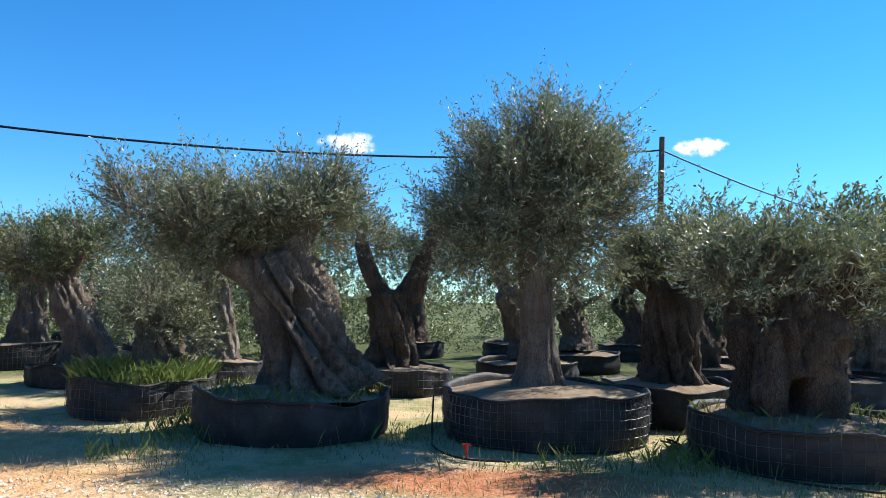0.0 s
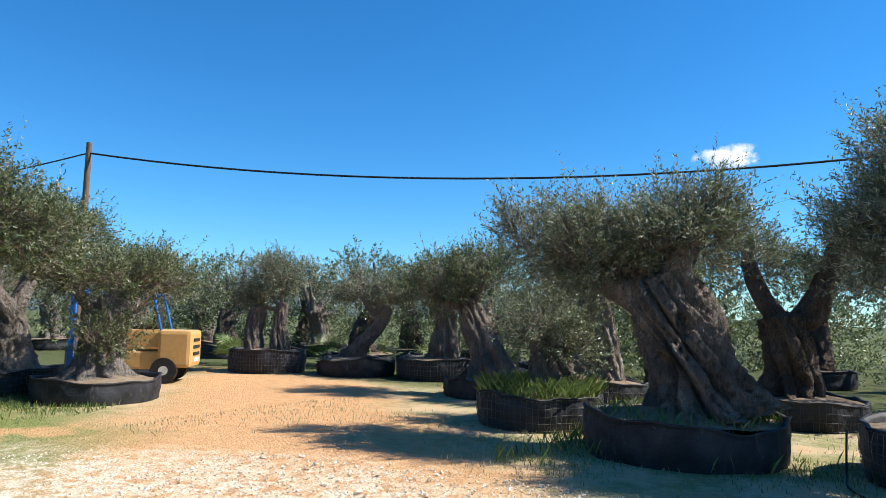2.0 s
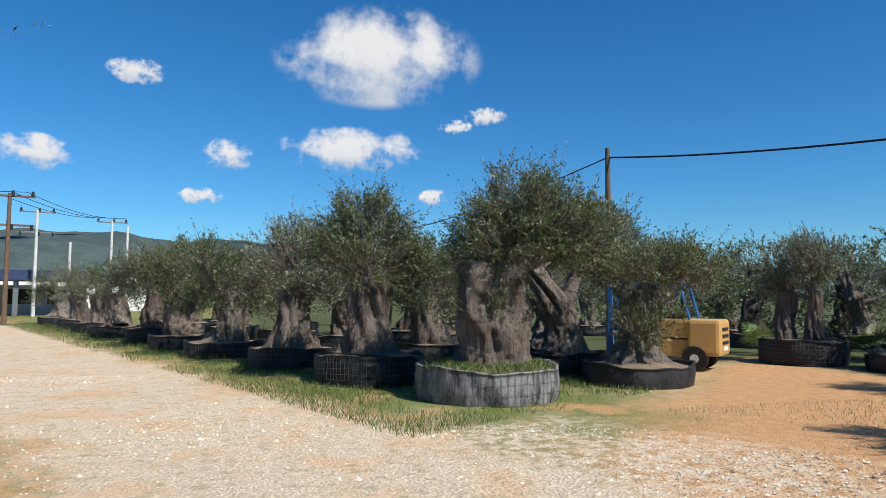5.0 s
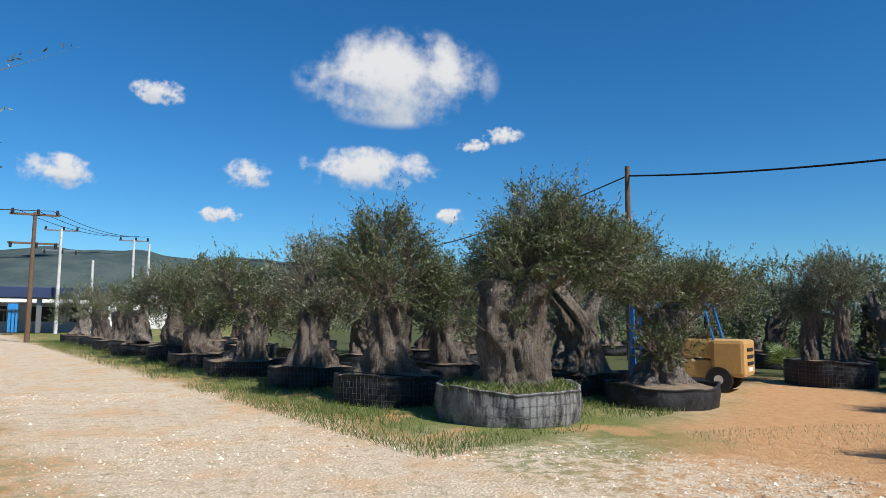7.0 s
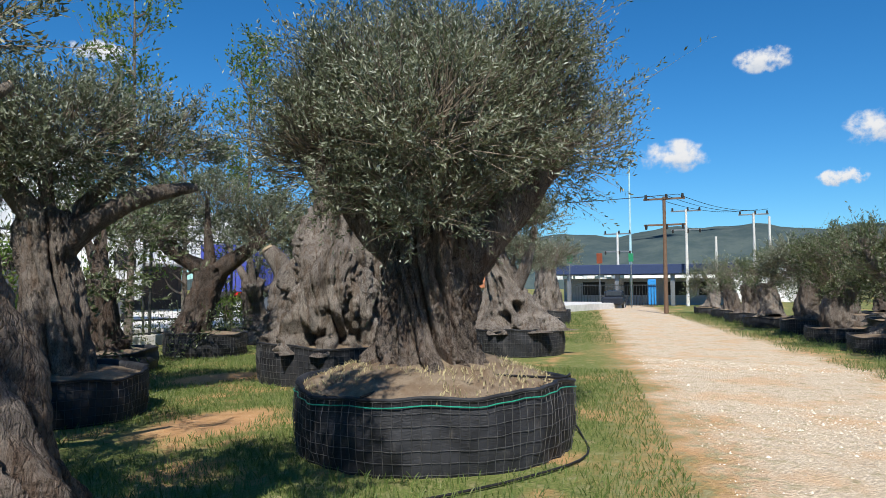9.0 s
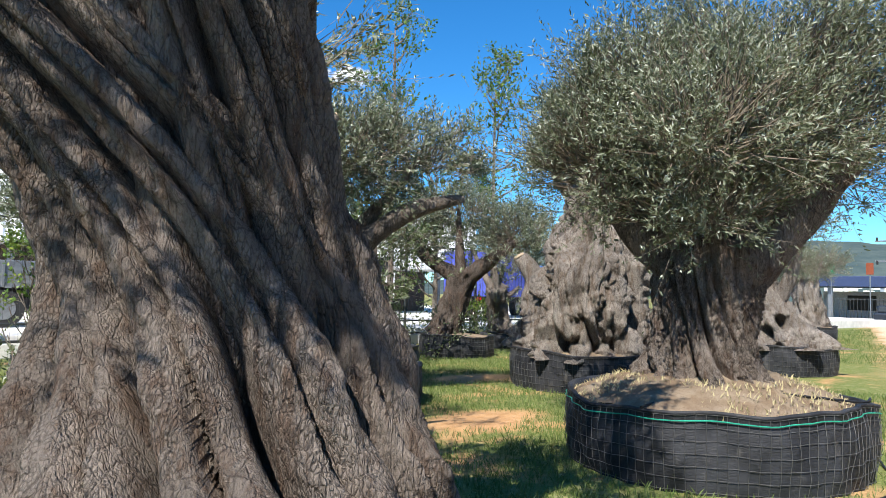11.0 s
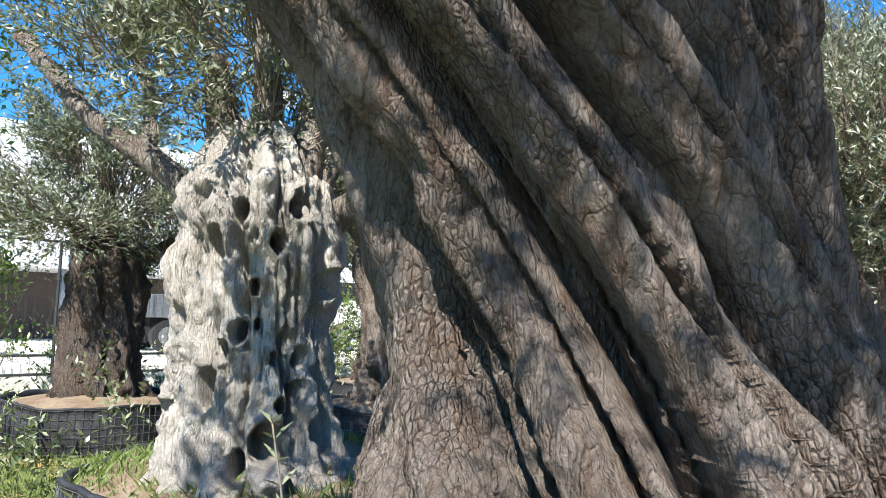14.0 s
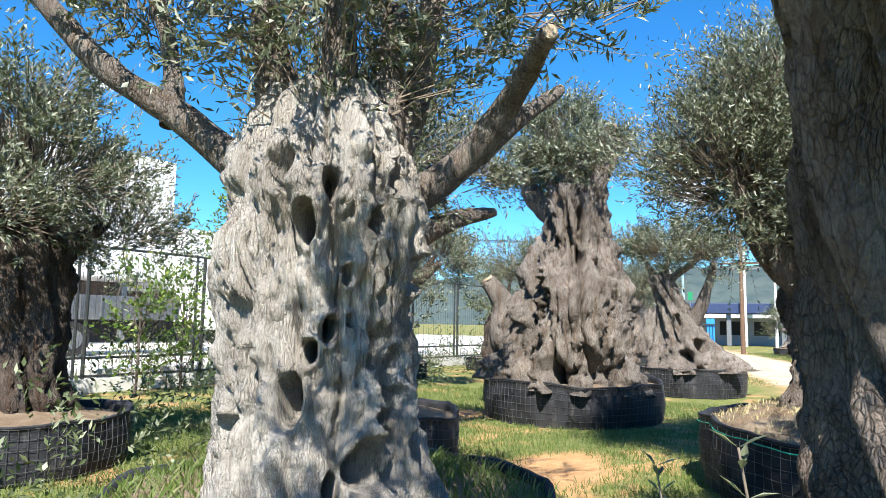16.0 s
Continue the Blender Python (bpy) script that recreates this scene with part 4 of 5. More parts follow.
# R, between
spot(-4.45, -10.1, 1.15, 0.55, 35)
olive((-4.45, -10.1, 0.48), "olive tree with arching limb and hollow pale foot", [(0, 0, 0), (0.05, 0, 0.8), (0.1, -0.1, 1.6), (0.05, -.1, 2.2)], [0.46, 0.36, 0.36, 0.32], [(0.2, 0, 3.2, 1.2, 1.2, 0.9), (-0.9, 0.6, 3.2, 0.9, 0.8, 0.7), (0.8, -.5, 2.9, 0.9, 0.9, 0.7)], 2100, 36, fine=1.5, flare=0.6, lobes=9, depth=0.28,
      limbs=[([(0, 0.1, 1.8), (-0.6, 0.6, 2.4), (-1.4, 1.0, 2.65)], 0.2, 0.07), ([(0.1, 0, 1.9), (0.5, -0.3, 2.5), (0.8, -.4, 3.0)], 0.2, 0.07)], holes=[(20, 0.16, 0.12, 0.6)])
# S, dark fork in the background
spot(-10.9, -15.4, 1.0, 0.55, 37)
olive((-10.9, -15.4, 0.5), "dark olive tree forking above a bare stem", [(0.3, -.2, 0), (0.1, 0, 0.8), (-0.1, 0.1, 1.7)], [0.42, 0.36, 0.38], [(0.9, -0.9, 2.8, 1.2, 1.2, 0.8), (-1.0, 1.2, 2.7, 1.2, 1.2, 0.8), (0, 0, 3.4, 1.2, 1.2, 0.7)], 2400, 38, mat=BARK_DARK,
      limbs=[([(-0.1, 0.1, 1.5), (0.5, -.6, 2.1), (0.9, -.9, 2.7)], 0.26, 0.1), ([(-0.1, 0.1, 1.5), (-0.6, 0.8, 2.1), (-1.0, 1.3, 2.6)], 0.26, 0.1)])
# N, on splayed roots behind G
spot(-15.6, -9.1, 1.35, 0.6, 119, fine=0.9)
olive((-15.6, -9.1, 0.52), "pale olive tree leaning from wide splayed roots", [(0, 0.1, 0), (0, 0.0, 0.5), (0.05, -0.2, 1.1), (0.1, -0.4, 1.8), (0.15, -0.6, 2.4)], [1.05, 0.75, 0.5, 0.36, 0.28],
      [(0.1, -0.3, 3.1, 1.2, 1.2, 0.65), (0.2, 0.6, 2.9, 1.0, 0.9, 0.6), (0, -1.2, 3.0, 0.9, 0.9, 0.6)], 1500, 129, mat=BARK_GREY, lump=0.22, lobes=8, depth=0.3, crag=0.12, fine=1.3, level=0.7,
      holes=[(10, 0.2, 0.14, 0.6), (45, 0.3, 0.1, 0.6), (25, 0.55, 0.07, 0.5)], limbs=[([(0, 0.0, 1.0), (0.05, 0.4, 1.8), (0.1, 0.7, 2.7)], 0.2, 0.08)])
# row along the near side of the road
for k, (x, y, r) in enumerate([(-22.5, -13.0, 1.15), (-29.6, -14.6, 1.1), (-35.5, -17.6, 1.1), (-14.5, -12.8, 1.2)]):
    spot(x, y, r, 0.6, 110 + k, fine=0.8)
    olive((x, y, 0.54), "old olive tree with swollen pale trunk by the road", [(0, 0, 0), (0.1, 0.1, 0.7), (0.2 * (k % 2), 0.1, 1.5), (0, 0, 2.0)], [0.75, 0.55, 0.45, 0.36], [(0, 0, 2.5, 1.3, 1.3, 0.7), (0.3, 0.8, 2.7, 1.0, 1.0, 0.7), (0, -0.7, 2.9, 1.0, 1.0, 0.6)], 1200, 120 + k, mat=BARK_GREY, lump=0.24, fine=0.9, leaf_len=0.065, leaf_wid=0.018)

# T, the giant that is passed close by
spot(-0.2, -3.95, 1.4, 0.34, 41, label="sunken black container under the giant olive", wire=False, mound=0.14)
olive((-0.2, -3.85, 0.3), "giant leaning olive trunk with deep dark flutes", [(0.05, 0.12, 0), (-0.02, 0.03, 0.4), (-0.07, -0.08, 0.8), (-0.1, -0.2, 1.25), (0.08, -0.27, 1.75), (0.45, -0.34, 2.25), (1.05, -0.5, 2.9)], [1.06, 0.95, 0.82, 0.7, 0.63, 0.56, 0.5],
      # last two blobs: unseen foliage, added sunward to throw dappled shade on the bole
      [(1.8, -0.8, 4.0, 1.2, 1.2, 0.6), (-0.6, 0.6, 3.9, 1.0, 1.0, 0.6), (0.7, 0.3, 4.3, 1.2, 1.2, 0.6), (0.9, -0.9, 4.1, 1.0, 1.0, 0.5), (1.6, 1.0, 4.1, 1.2, 1.0, 0.5), (2.1, 1.4, 4.2, 0.8, 0.7, 0.4)], 2300, 42, leaves=18, leaf_len=0.085, leaf_wid=0.024,
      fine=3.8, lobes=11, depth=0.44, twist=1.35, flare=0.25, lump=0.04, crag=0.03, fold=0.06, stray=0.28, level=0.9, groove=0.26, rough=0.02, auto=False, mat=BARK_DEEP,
      second=([(-0.14, -0.08, 0.7), (-0.09, -0.08, 1.4), (0.01, -0.05, 2.1), (0.11, 0.01, 2.7), (0.04, 0.12, 3.3)], [0.38, 0.46, 0.45, 0.41, 0.32]),
      # the last limb only carries these added shading blobs
      limbs=[([(1.0, -0.5, 2.75), (1.45, -0.7, 3.3), (1.8, -0.8, 4.0)], 0.36, 0.1), ([(0.05, 0.05, 2.6), (-0.32, 0.36, 3.0), (-0.65, 0.6, 3.6)], 0.28, 0.1), ([(0.85, -0.45, 2.7), (0.8, -0.1, 3.4), (0.7, 0.3, 4.2)], 0.2, 0.08), ([(1.0, -0.5, 2.8), (1.0, -0.8, 3.4), (0.9, -0.9, 4.1)], 0.16, 0.07), ([(0.1, 0.1, 3.0), (0.8, 0.6, 3.5), (1.6, 1.0, 4.1), (2.1, 1.4, 4.2)], 0.15, 0.05)])
# W, the pale pitted giant
spot(-1.35, -7.8, 1.5, 0.5, 43, label="low container with weeds round the pale giant", grass=2600, tall=0.1, mound=0.16, twine=False)
olive((-0.96, -7.54, 0.48), "pale pitted giant olive trunk with many hollows", [(0.0, 0, 0), (0, 0.0, 0.52), (-0.02, 0.0, 1.04), (0.0, 0, 1.56), (0, 0, 2.08), (0, 0, 2.6)], [0.62, 0.54, 0.53, 0.56, 0.56, 0.28],
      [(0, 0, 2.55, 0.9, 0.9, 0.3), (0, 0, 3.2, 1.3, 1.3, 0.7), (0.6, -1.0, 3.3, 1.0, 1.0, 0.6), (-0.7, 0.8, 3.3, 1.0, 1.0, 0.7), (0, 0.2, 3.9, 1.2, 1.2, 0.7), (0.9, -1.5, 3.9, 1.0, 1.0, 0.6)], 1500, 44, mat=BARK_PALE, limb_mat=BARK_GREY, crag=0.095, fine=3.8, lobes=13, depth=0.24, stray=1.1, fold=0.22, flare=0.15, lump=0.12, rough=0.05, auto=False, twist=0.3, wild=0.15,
      holes=[(48, 0.42, 0.040, 0.70), (37, 0.37, 0.040, 0.70), (27, 0.26, 0.068, 0.70), (71, 0.14, 0.088, 0.75), (53, 0.09, 0.048, 0.70), (92, 0.36, 0.040, 0.70), (93, 0.27, 0.040, 0.60), (73, 0.35, 0.024, 0.60), (61, 0.44, 0.020, 0.60), (59, 0.54, 0.028, 0.60), (34, 0.64, 0.048, 0.65), (73, 0.65, 0.040, 0.60), (115, 0.55, 0.056, 0.70), (48, 0.73, 0.048, 0.60), (18, 0.76, 0.072, 0.60), (0, 0.36, 0.032, 0.60), (84, 0.76, 0.056, 0.60), (104, 0.18, 0.048, 0.60), (350, 0.18, 0.048, 0.60), (78, 0.24, 0.028, 0.60)],
      limbs=[([(0.2, -0.3, 1.95), (0.6, -0.75, 2.35), (0.94, -1.1, 2.66), (1.35, -1.55, 3.4)], 0.12, 0.06), ([(0.05, 0.1, 2.2), (0.08, 0.15, 2.9), (0.1, 0.1, 4.0)], 0.13, 0.08), ([(0.6, -0.75, 2.35), (0.5, -1.0, 2.9), (0.7, -1.1, 3.6)], 0.08, 0.045), ([(-0.2, 0.3, 2.0), (-0.5, 0.3, 2.8), (-0.6, 0.4, 3.6)], 0.13, 0.06), ([(0.1, 0.1, 1.75), (-0.1, 0.35, 2.3), (-0.3, 0.3, 3.2)], 0.26, 0.07), ([(0.1, -0.1, 1.75), (0.2, -0.2, 2.3), (0.3, -0.3, 3.2)], 0.26, 0.07)],
      second=([(0.3, -0.1, 1.2), (0.4, -0.15, 1.38), (0.42, -0.18, 1.58), (0.28, -0.12, 1.8)], [0.1, 0.18, 0.18, 0.08]),
      stubs=[([(-0.3, 0.35, 1.85), (-0.55, 0.85, 2.25), (-0.5, 1.2, 2.6), (-0.06, 1.53, 2.67)], 0.14, 0.05), ([(-0.55, 0.8, 2.2), (-0.85, 0.95, 2.55), (-1.19, 1.08, 2.78)], 0.065, 0.04)])
# K and its neighbour at the back
spot(-1.6, -12.8, 1.2, 0.55, 45, label="black container with shiny cloth and wire mesh")
olive((-1.6, -12.8, 0.48), "dark olive tree with dense domed crown in shade", [(0, 0, 0), (0.0, 0, 0.8), (0, 0, 1.7), (0, 0, 2.2)], [0.55, 0.46, 0.5, 0.4], [(0, 0, 2.7, 1.6, 1.6, 0.95), (0.3, 0.3, 3.4, 1.2, 1.2, 0.7), (-.8, 0.3, 2.2, 1.0, 1.0, 0.6), (0.7, 0.5, 2.3, 0.9, 0.9, 0.6)], 2000, 46, mat=BARK_DARK)
spot(0.6, -13.35, 0.8, 0.5, 47)

# ---- background olives ----
def background():
    protos = []
    for k in range(4):
        rr = random.Random(40 + k)
        z = 0.4
        ln = [(0, 0, 0), (rr.uniform(-.2, .2), rr.uniform(-.2, .2), 0.6), (rr.uniform(-.4, .4), rr.uniform(-.4, .4), 1.5)]
        bl = [(rr.uniform(-.3, .3), rr.uniform(-.3, .3), 2.2, 1.5, 1.5, 0.75), (rr.uniform(-.9, .9), rr.uniform(-.9, .9), 2.6, 0.9, 0.9, 0.6), (rr.uniform(-.9, .9), rr.uniform(-.9, .9), 1.5, 1.0, 1.0, 0.5), (rr.uniform(-.9, .9), rr.uniform(-.9, .9), 2.9, 0.6, 0.6, 0.5)]
        protos.append((ln, bl, k))
    made = {}
    rr = random.Random(8)
    spots = []
    for row, y in enumerate((14.2, 17.6, 21.2)):
        for col in range(12):
            x = -15.0 + col * 3.35 + (row % 2) * 1.2 + rr.uniform(-.4, .4)
            if row == 0 and (x < 0.4 or x > 16):
                continue
            if row == 1 and (-11.8 < x < -8 or -1.3 < x < 0.6):
                continue
            if abs(x + 0.4) < 0.9 and row < 3:
                continue
            if row == 0 and 2.0 < x < 4.6:
                y = 14.8
            spots.append((x, y + rr.uniform(-.4, .4)))
    spots += [(6.6, 12.6), (10.2, 13.0), (-20.5, 17.5), (-24.5, 19.5), (-22, 23), (-19, 21), (-27.5, 10.5), (-29, 15.5), (-26, 6.0), (-31, 5.0), (-33, 11), (-35, 2.5), (-39, -1.2), (-40, 7), (-45, -3.5), (-30, 24), (-34, 20),
              (-14.5, -17.5), (-19.5, -16.8), (-18.5, -13.6), (-7.5, -14.2), (5.2, -10.6), (5.6, -14.5)]
    for k, (x, y) in enumerate(spots):
        which = k % 4
        h = 0.42
        m = pose(x, y, h - 0.05, 0, 0, rr.uniform(0, 360))
        if which not in made:
            ln, bl, s = protos[which]
            t = olive((x, y, h - 0.05), "field-grown olive tree in a black container", ln, [0.46, 0.34, 0.32], bl, 330, 200 + s, leaf_mat=LEAF_GREEN if s % 2 else LEAF, fine=0.55, leaves=12, leaf_len=0.12, leaf_wid=0.045,
                      mat=(BARK, BARK_DARK, BARK_GREY, BARK_DARK)[s], flare=0.6)
            c = container((x, y, 0), 1.05, h, BLACK_LABEL, 200 + s, wire=False, fine=0.4)
            made[which] = (t, c)
        else:
            t, c = made[which]
            copy_thing(t, m)
            copy_thing(c, pose(x, y, 0, 0, 0, rr.uniform(0, 360)))


background()


def hedge(name, centre, r, a0, a1, n, high, seed, label, leaf_len=0.22):
    """A far belt of trees and scrub, as one mass of leaves."""
    rr = random.Random(seed)
    bl = []
    for k in range(n):
        a = radians(a0 + (a1 - a0) * (k + rr.uniform(-.4, .4)) / n)
        d = r * rr.uniform(0.92, 1.12)
        h = high * rr.uniform(0.7, 1.2)
        bl.append((centre[0] + d * math.cos(a), centre[1] + d * math.sin(a), h * 0.5, rr.uniform(1.6, 2.8), rr.uniform(1.6, 2.8), h * 0.55))
    v, f, tv, tf = shoots(bl, n * 60, 12, leaf_len, leaf_len * 0.36, 0.8, seed, 0.5, 0.5)
    v[:, 2] = np.maximum(v[:, 2], 0.02)
    tagged(new(name, mesh_of(name, v, f, LEAF_GREEN, False)), label, "trees", kind="stuff")


hedge("tree_belt", (0, 0), 33, 20, 168, 70, 3.3, 5, "dense belt of green trees beyond the field")
hedge("field_scrub", (0, 0), 25.5, 35, 125, 70, 1.9, 7, "low green scrub between the field rows", 0.13)
hedge("scrub_belt", (-16, 10), 13.5, 30, 150, 34, 1.6, 6, "weedy green scrub along the field fence", 0.14)
hedge("woodland_belt", (-30, -10), 62, 120, 188, 60, 5.0, 9, "dark belt of woodland before the hills", 0.4)


def fan_palm(at, seed, label):
    rr = np.random.RandomState(seed)
    t = thing("fan_palm", at, label, "palm", "young palms by the fence")
    for k in range(11):
        a, up = rr.uniform(0, 6.28), rr.uniform(0.35, 1.3)
        d = Vector((math.cos(a) * math.cos(up), math.sin(a) * math.cos(up), math.sin(up)))
        hub = d * rr.uniform(0.45, 0.75) + Vector((0, 0, 0.1))
        side = d.cross(Vector((0, 0, 1))).normalized()
        nrm = side.cross(d)
        bm = bmesh.new()
        rod(bm, (0, 0, 0.0), hub, 0.012, 0.008, 5)
        for j in range(15):
            b = radians(-105 + 210 * j / 14)
            e = d * math.cos(b) + side * math.sin(b)
            tip = hub + e * 0.5 * rr.uniform(0.9, 1.1) - nrm * 0.08
            w = side * math.cos(b) - d * math.sin(b)
            q = hub + e * 0.22
            vs = [bm.verts.new(p) for p in (hub, q + w * 0.022, tip, q - w * 0.022 + nrm * 0.008)]
            bm.faces.new(vs)
        part("frond", bm, LEAF_PALM, t)


for k, (x, y) in enumerate([(-17.6, 15.3), (-19.5, 14.4), (-13.4, 17.4), (-15.2, 17.2), (-8.3, 16.4), (-11.6, 18.3), (-6.2, 16.2), (-20.3, 12.8)]):
    fan_palm((x, y, 0), 300 + k, "young fan palm with stiff green fronds in scrub")

# ---- poles and lines ----
def timber_pole(at, h, label, arms=0, mat=None, lean=(0, 0), face=0.0):
    t = thing("utility_pole", at, label, "pole", "utility poles", turn=face)
    bm = bmesh.new()
    rod(bm, (0, 0, 0), (lean[0], lean[1], h), 0.15, 0.1, 14)
    part("shaft", bm, mat or WOOD_POLE, t)
    for k in range(arms):
        z = h - 0.15 - 1.7 * k
        bm = bmesh.new()
        box(bm, (2.6, 0.1, 0.12), (0, 0, z), 0.01)
        arm = part("crossarm", bm, WOOD_POLE if mat is None else GREY_METAL, t)
        for s in (-1.15, 0.15, 1.15):
            bm = bmesh.new()
            rod(bm, (s, 0, z + 0.05), (s, 0, z + 0.32 - 0.6 * (k % 2)), 0.1, 0.07, 8)
            part("insulator", bm, RUBBER, arm)
    return t


def cable(a, b, sag, r, label, n=26):
    p = [Vector(a).lerp(Vector(b), k / n) - Vector((0, 0, sag * 4 * (k / n) * (1 - k / n))) for k in range(n + 1)]
    q = np.array([tuple(v) for v in p])
    ob = part("overhead_cable", join_mesh("overhead_cable", [sweep(q, np.full(len(q), r), "cable", CABLE, 6)], CABLE), None, None)
    tagged(ob, label, "cable", "overhead cables")


LINE = "thick black overhead cable sagging between timber poles"
timber_pole((-25.1, 14.3, 0), 8.0, "brown timber pole carrying a single black cable")
timber_pole((7.4, 25.9, 0), 8.0, "slightly leaning dark timber cable pole", lean=(0.22, 0))
timber_pole((38, 51, 0), 8.0, "distant timber cable pole")
timber_pole((-65.5, 3.9, 0), 8.0, "distant timber cable pole among trees")
cable((-25.1, 14.3, 7.6), (7.6, 25.9, 7.5), 1.35, 0.035, LINE)
cable((7.6, 25.9, 7.5), (38, 51, 7.6), 1.2, 0.03, LINE)
cable((-25.1, 14.3, 7.6), (-65.5, 3.9, 7.6), 1.6, 0.03, LINE)
timber_pole((-44.8, -13.2, 0), 7.6, "weathered timber power pole with two crossarms", 2, face=100)
timber_pole((-63, -16.3, 0), 8.7, "pale concrete power pole with two crossarms", 2, CONCRETE, face=100)
timber_pole((-64, -23, 0), 7.0, "pale concrete power pole with crossarms", 2, CONCRETE, face=100)
timber_pole((-68.7, -11.6, 0), 8.6, "twin concrete power pole beyond the road", 1, CONCRETE, face=100)
timber_pole((-68.9, -10.3, 0), 8.2, "twin concrete power pole beyond the road", 0, CONCRETE)
timber_pole((-64, -14.0, 0), 6.2, "bare pale concrete post by the road", 0, CONCRETE)
for dy in (-0.9, 0.1, 0.9):
    cable((-44.8, -13.2 + dy, 7.7), (-66, -10.9 + dy, 8.6), 0.5, 0.018, "thin power line between crossarm poles", 14)
    cable((-44.8, -13.2 + dy, 7.7), (-34, -42 + dy, 8.4), 0.7, 0.018, "thin power line between crossarm poles", 14)


def light_mast(at, h):
    t = thing("light_mast", at, "tall thin pale-blue floodlight mast", "mast")
    bm = bmesh.new()
    rod(bm, (0, 0, 0), (0, 0, h), 0.16, 0.07, 12)
    part("shaft", bm, plain("pale_blue_paint", (0.4, 0.62, 0.68), 0.5), t)
    for s in (-0.5, 0.5):
        bm = bmesh.new()
        box(bm, (0.6, 0.3, 0.16), (s, 0, h), 0.03)
        part("floodlight", bm, GREY_METAL, t)
    bm = bmesh.new()
    box(bm, (1.5, 0.08, 0.08), (0, 0, h - 0.12), 0.01)
    part("bracket", bm, GREY_METAL, t)


light_mast((-66, -22.4, 0), 14.3)

# ---- clouds ----
W = "white fair-weather cloud in a deep blue sky"
for k, (yaw, up, w, h) in enumerate([(79.0, 19.6, 16, 7.6), (81.0, 12.2, 12.5, 3.6), (69.9, 15.0, 3.6, 1.5), (74.2, 8.4, 2.6, 1.4), (91.0, 11.3, 4.0, 2.6), (104.6, 10.4, 6.0, 2.6), (97.9, 17.0, 4.2, 2.0), (93.0, 8.0, 3.4, 1.4), (9.6, 12.8, 5.4, 2.1), (-19.0, 12.4, 4.2, 1.5), (150, 17.5, 5.0, 1.6), (72.5, 14.2, 3.0, 1.2), (158, 12, 6, 2)]):
    cloud("cloud", yaw, up, w, h, k + 1, W)

# ---- forklift behind the corner group ----
def forklift(at, turn):
    t = thing("forklift", at, "ochre-yellow forklift with blue mast and guard", "forklift", turn=turn)
    bm = bmesh.new()
    box(bm, (0.75, 1.15, 0.85), (-1.15, 0, 0.78), 0.09)
    cw = part("counterweight", bm, YELLOW, t)
    for z in (0.98, 0.82, 0.66):
        bm = bmesh.new()
        box(bm, (0.03, 0.62, 0.075), (-1.53, 0, z), 0.01)
        part("vent_slot", bm, RUBBER, cw)
    bm = bmesh.new()
    box(bm, (0.02, 0.42, 0.09), (-1.535, 0, 0.52), 0.004)
    part("name_bar", bm, WHITE, cw, "white maker's plate")
    bm = bmesh.new()
    box(bm, (0.9, 1.0, 0.45), (-0.5, 0, 0.98), 0.06)
    part("engine_cover", bm, YELLOW, t)
    bm = bmesh.new()
    box(bm, (1.9, 1.02, 0.42), (0.0, 0, 0.52), 0.05)
    part("chassis", bm, YELLOW, t)
    bm = bmesh.new()
    box(bm, (0.5, 0.5, 0.12), (-0.35, 0, 1.27), 0.04)
    box(bm, (0.12, 0.5, 0.5), (-0.62, 0, 1.5), 0.04)
    part("seat", bm, RUBBER, t)
    bm = bmesh.new()
    for y in (-0.46, 0.46):
        rod(bm, (-0.85, y, 1.1), (-0.62, y, 2.0), 0.03)
        rod(bm, (0.7, y, 0.9), (0.45, y, 2.05), 0.03)
        rod(bm, (-0.62, y, 2.0), (0.45, y, 2.05), 0.03)
    for k in range(5):
        x = -0.6 + 0.26 * k
        rod(bm, (x, -0.46, 2.03), (x, 0.46, 2.03), 0.018)
    part("overhead_guard", bm, STEEL_BLUE, t, "blue tubular overhead guard")
    bm = bmesh.new()
    for y in (-0.36, 0.36):
        box(bm, (0.12, 0.09, 2.0), (1.15, y, 1.12), 0.012)
    for z in (0.5, 1.2, 2.05):
        box(bm, (0.06, 0.72, 0.1), (1.15, 0, z), 0.01)
    part("mast", bm, STEEL_BLUE, t, "blue lifting mast")
    for y in (-0.3, 0.3):
        bm = bmesh.new()
        box(bm, (1.0, 0.1, 0.04), (1.75, y, 0.3), 0.008)
        box(bm, (0.05, 0.1, 0.5), (1.25, y, 0.54), 0.008)
        part("fork", bm, GREY_METAL, t)
    for x, r in ((-0.95, 0.29), (0.72, 0.34)):
        for y in (-0.5, 0.5):
            bm = bmesh.new()
            rod(bm, (x, y - 0.11, r), (x, y + 0.11, r), r, seg=28)
            w = part("wheel", bm, RUBBER, t)
            bm = bmesh.new()
            rod(bm, (x, y - 0.12, r), (x, y + 0.12, r), r * 0.36, seg=20)
            part("rim", bm, CONCRETE, w, "pale wheel rim")


forklift((-14.75, 9.7, 0), 220)

# ---- yard beyond the fence ----
bm = bmesh.new()
box(bm, (90, 34, 0.5), (-12, -37, 0.2), 0.02)
tagged(part("pavement", bm, plain("pale_yard_concrete", (0.7, 0.68, 0.64), 0.8, scale=0.4), None), "raised pale concrete yard beyond the fence", "pavement", kind="structure")


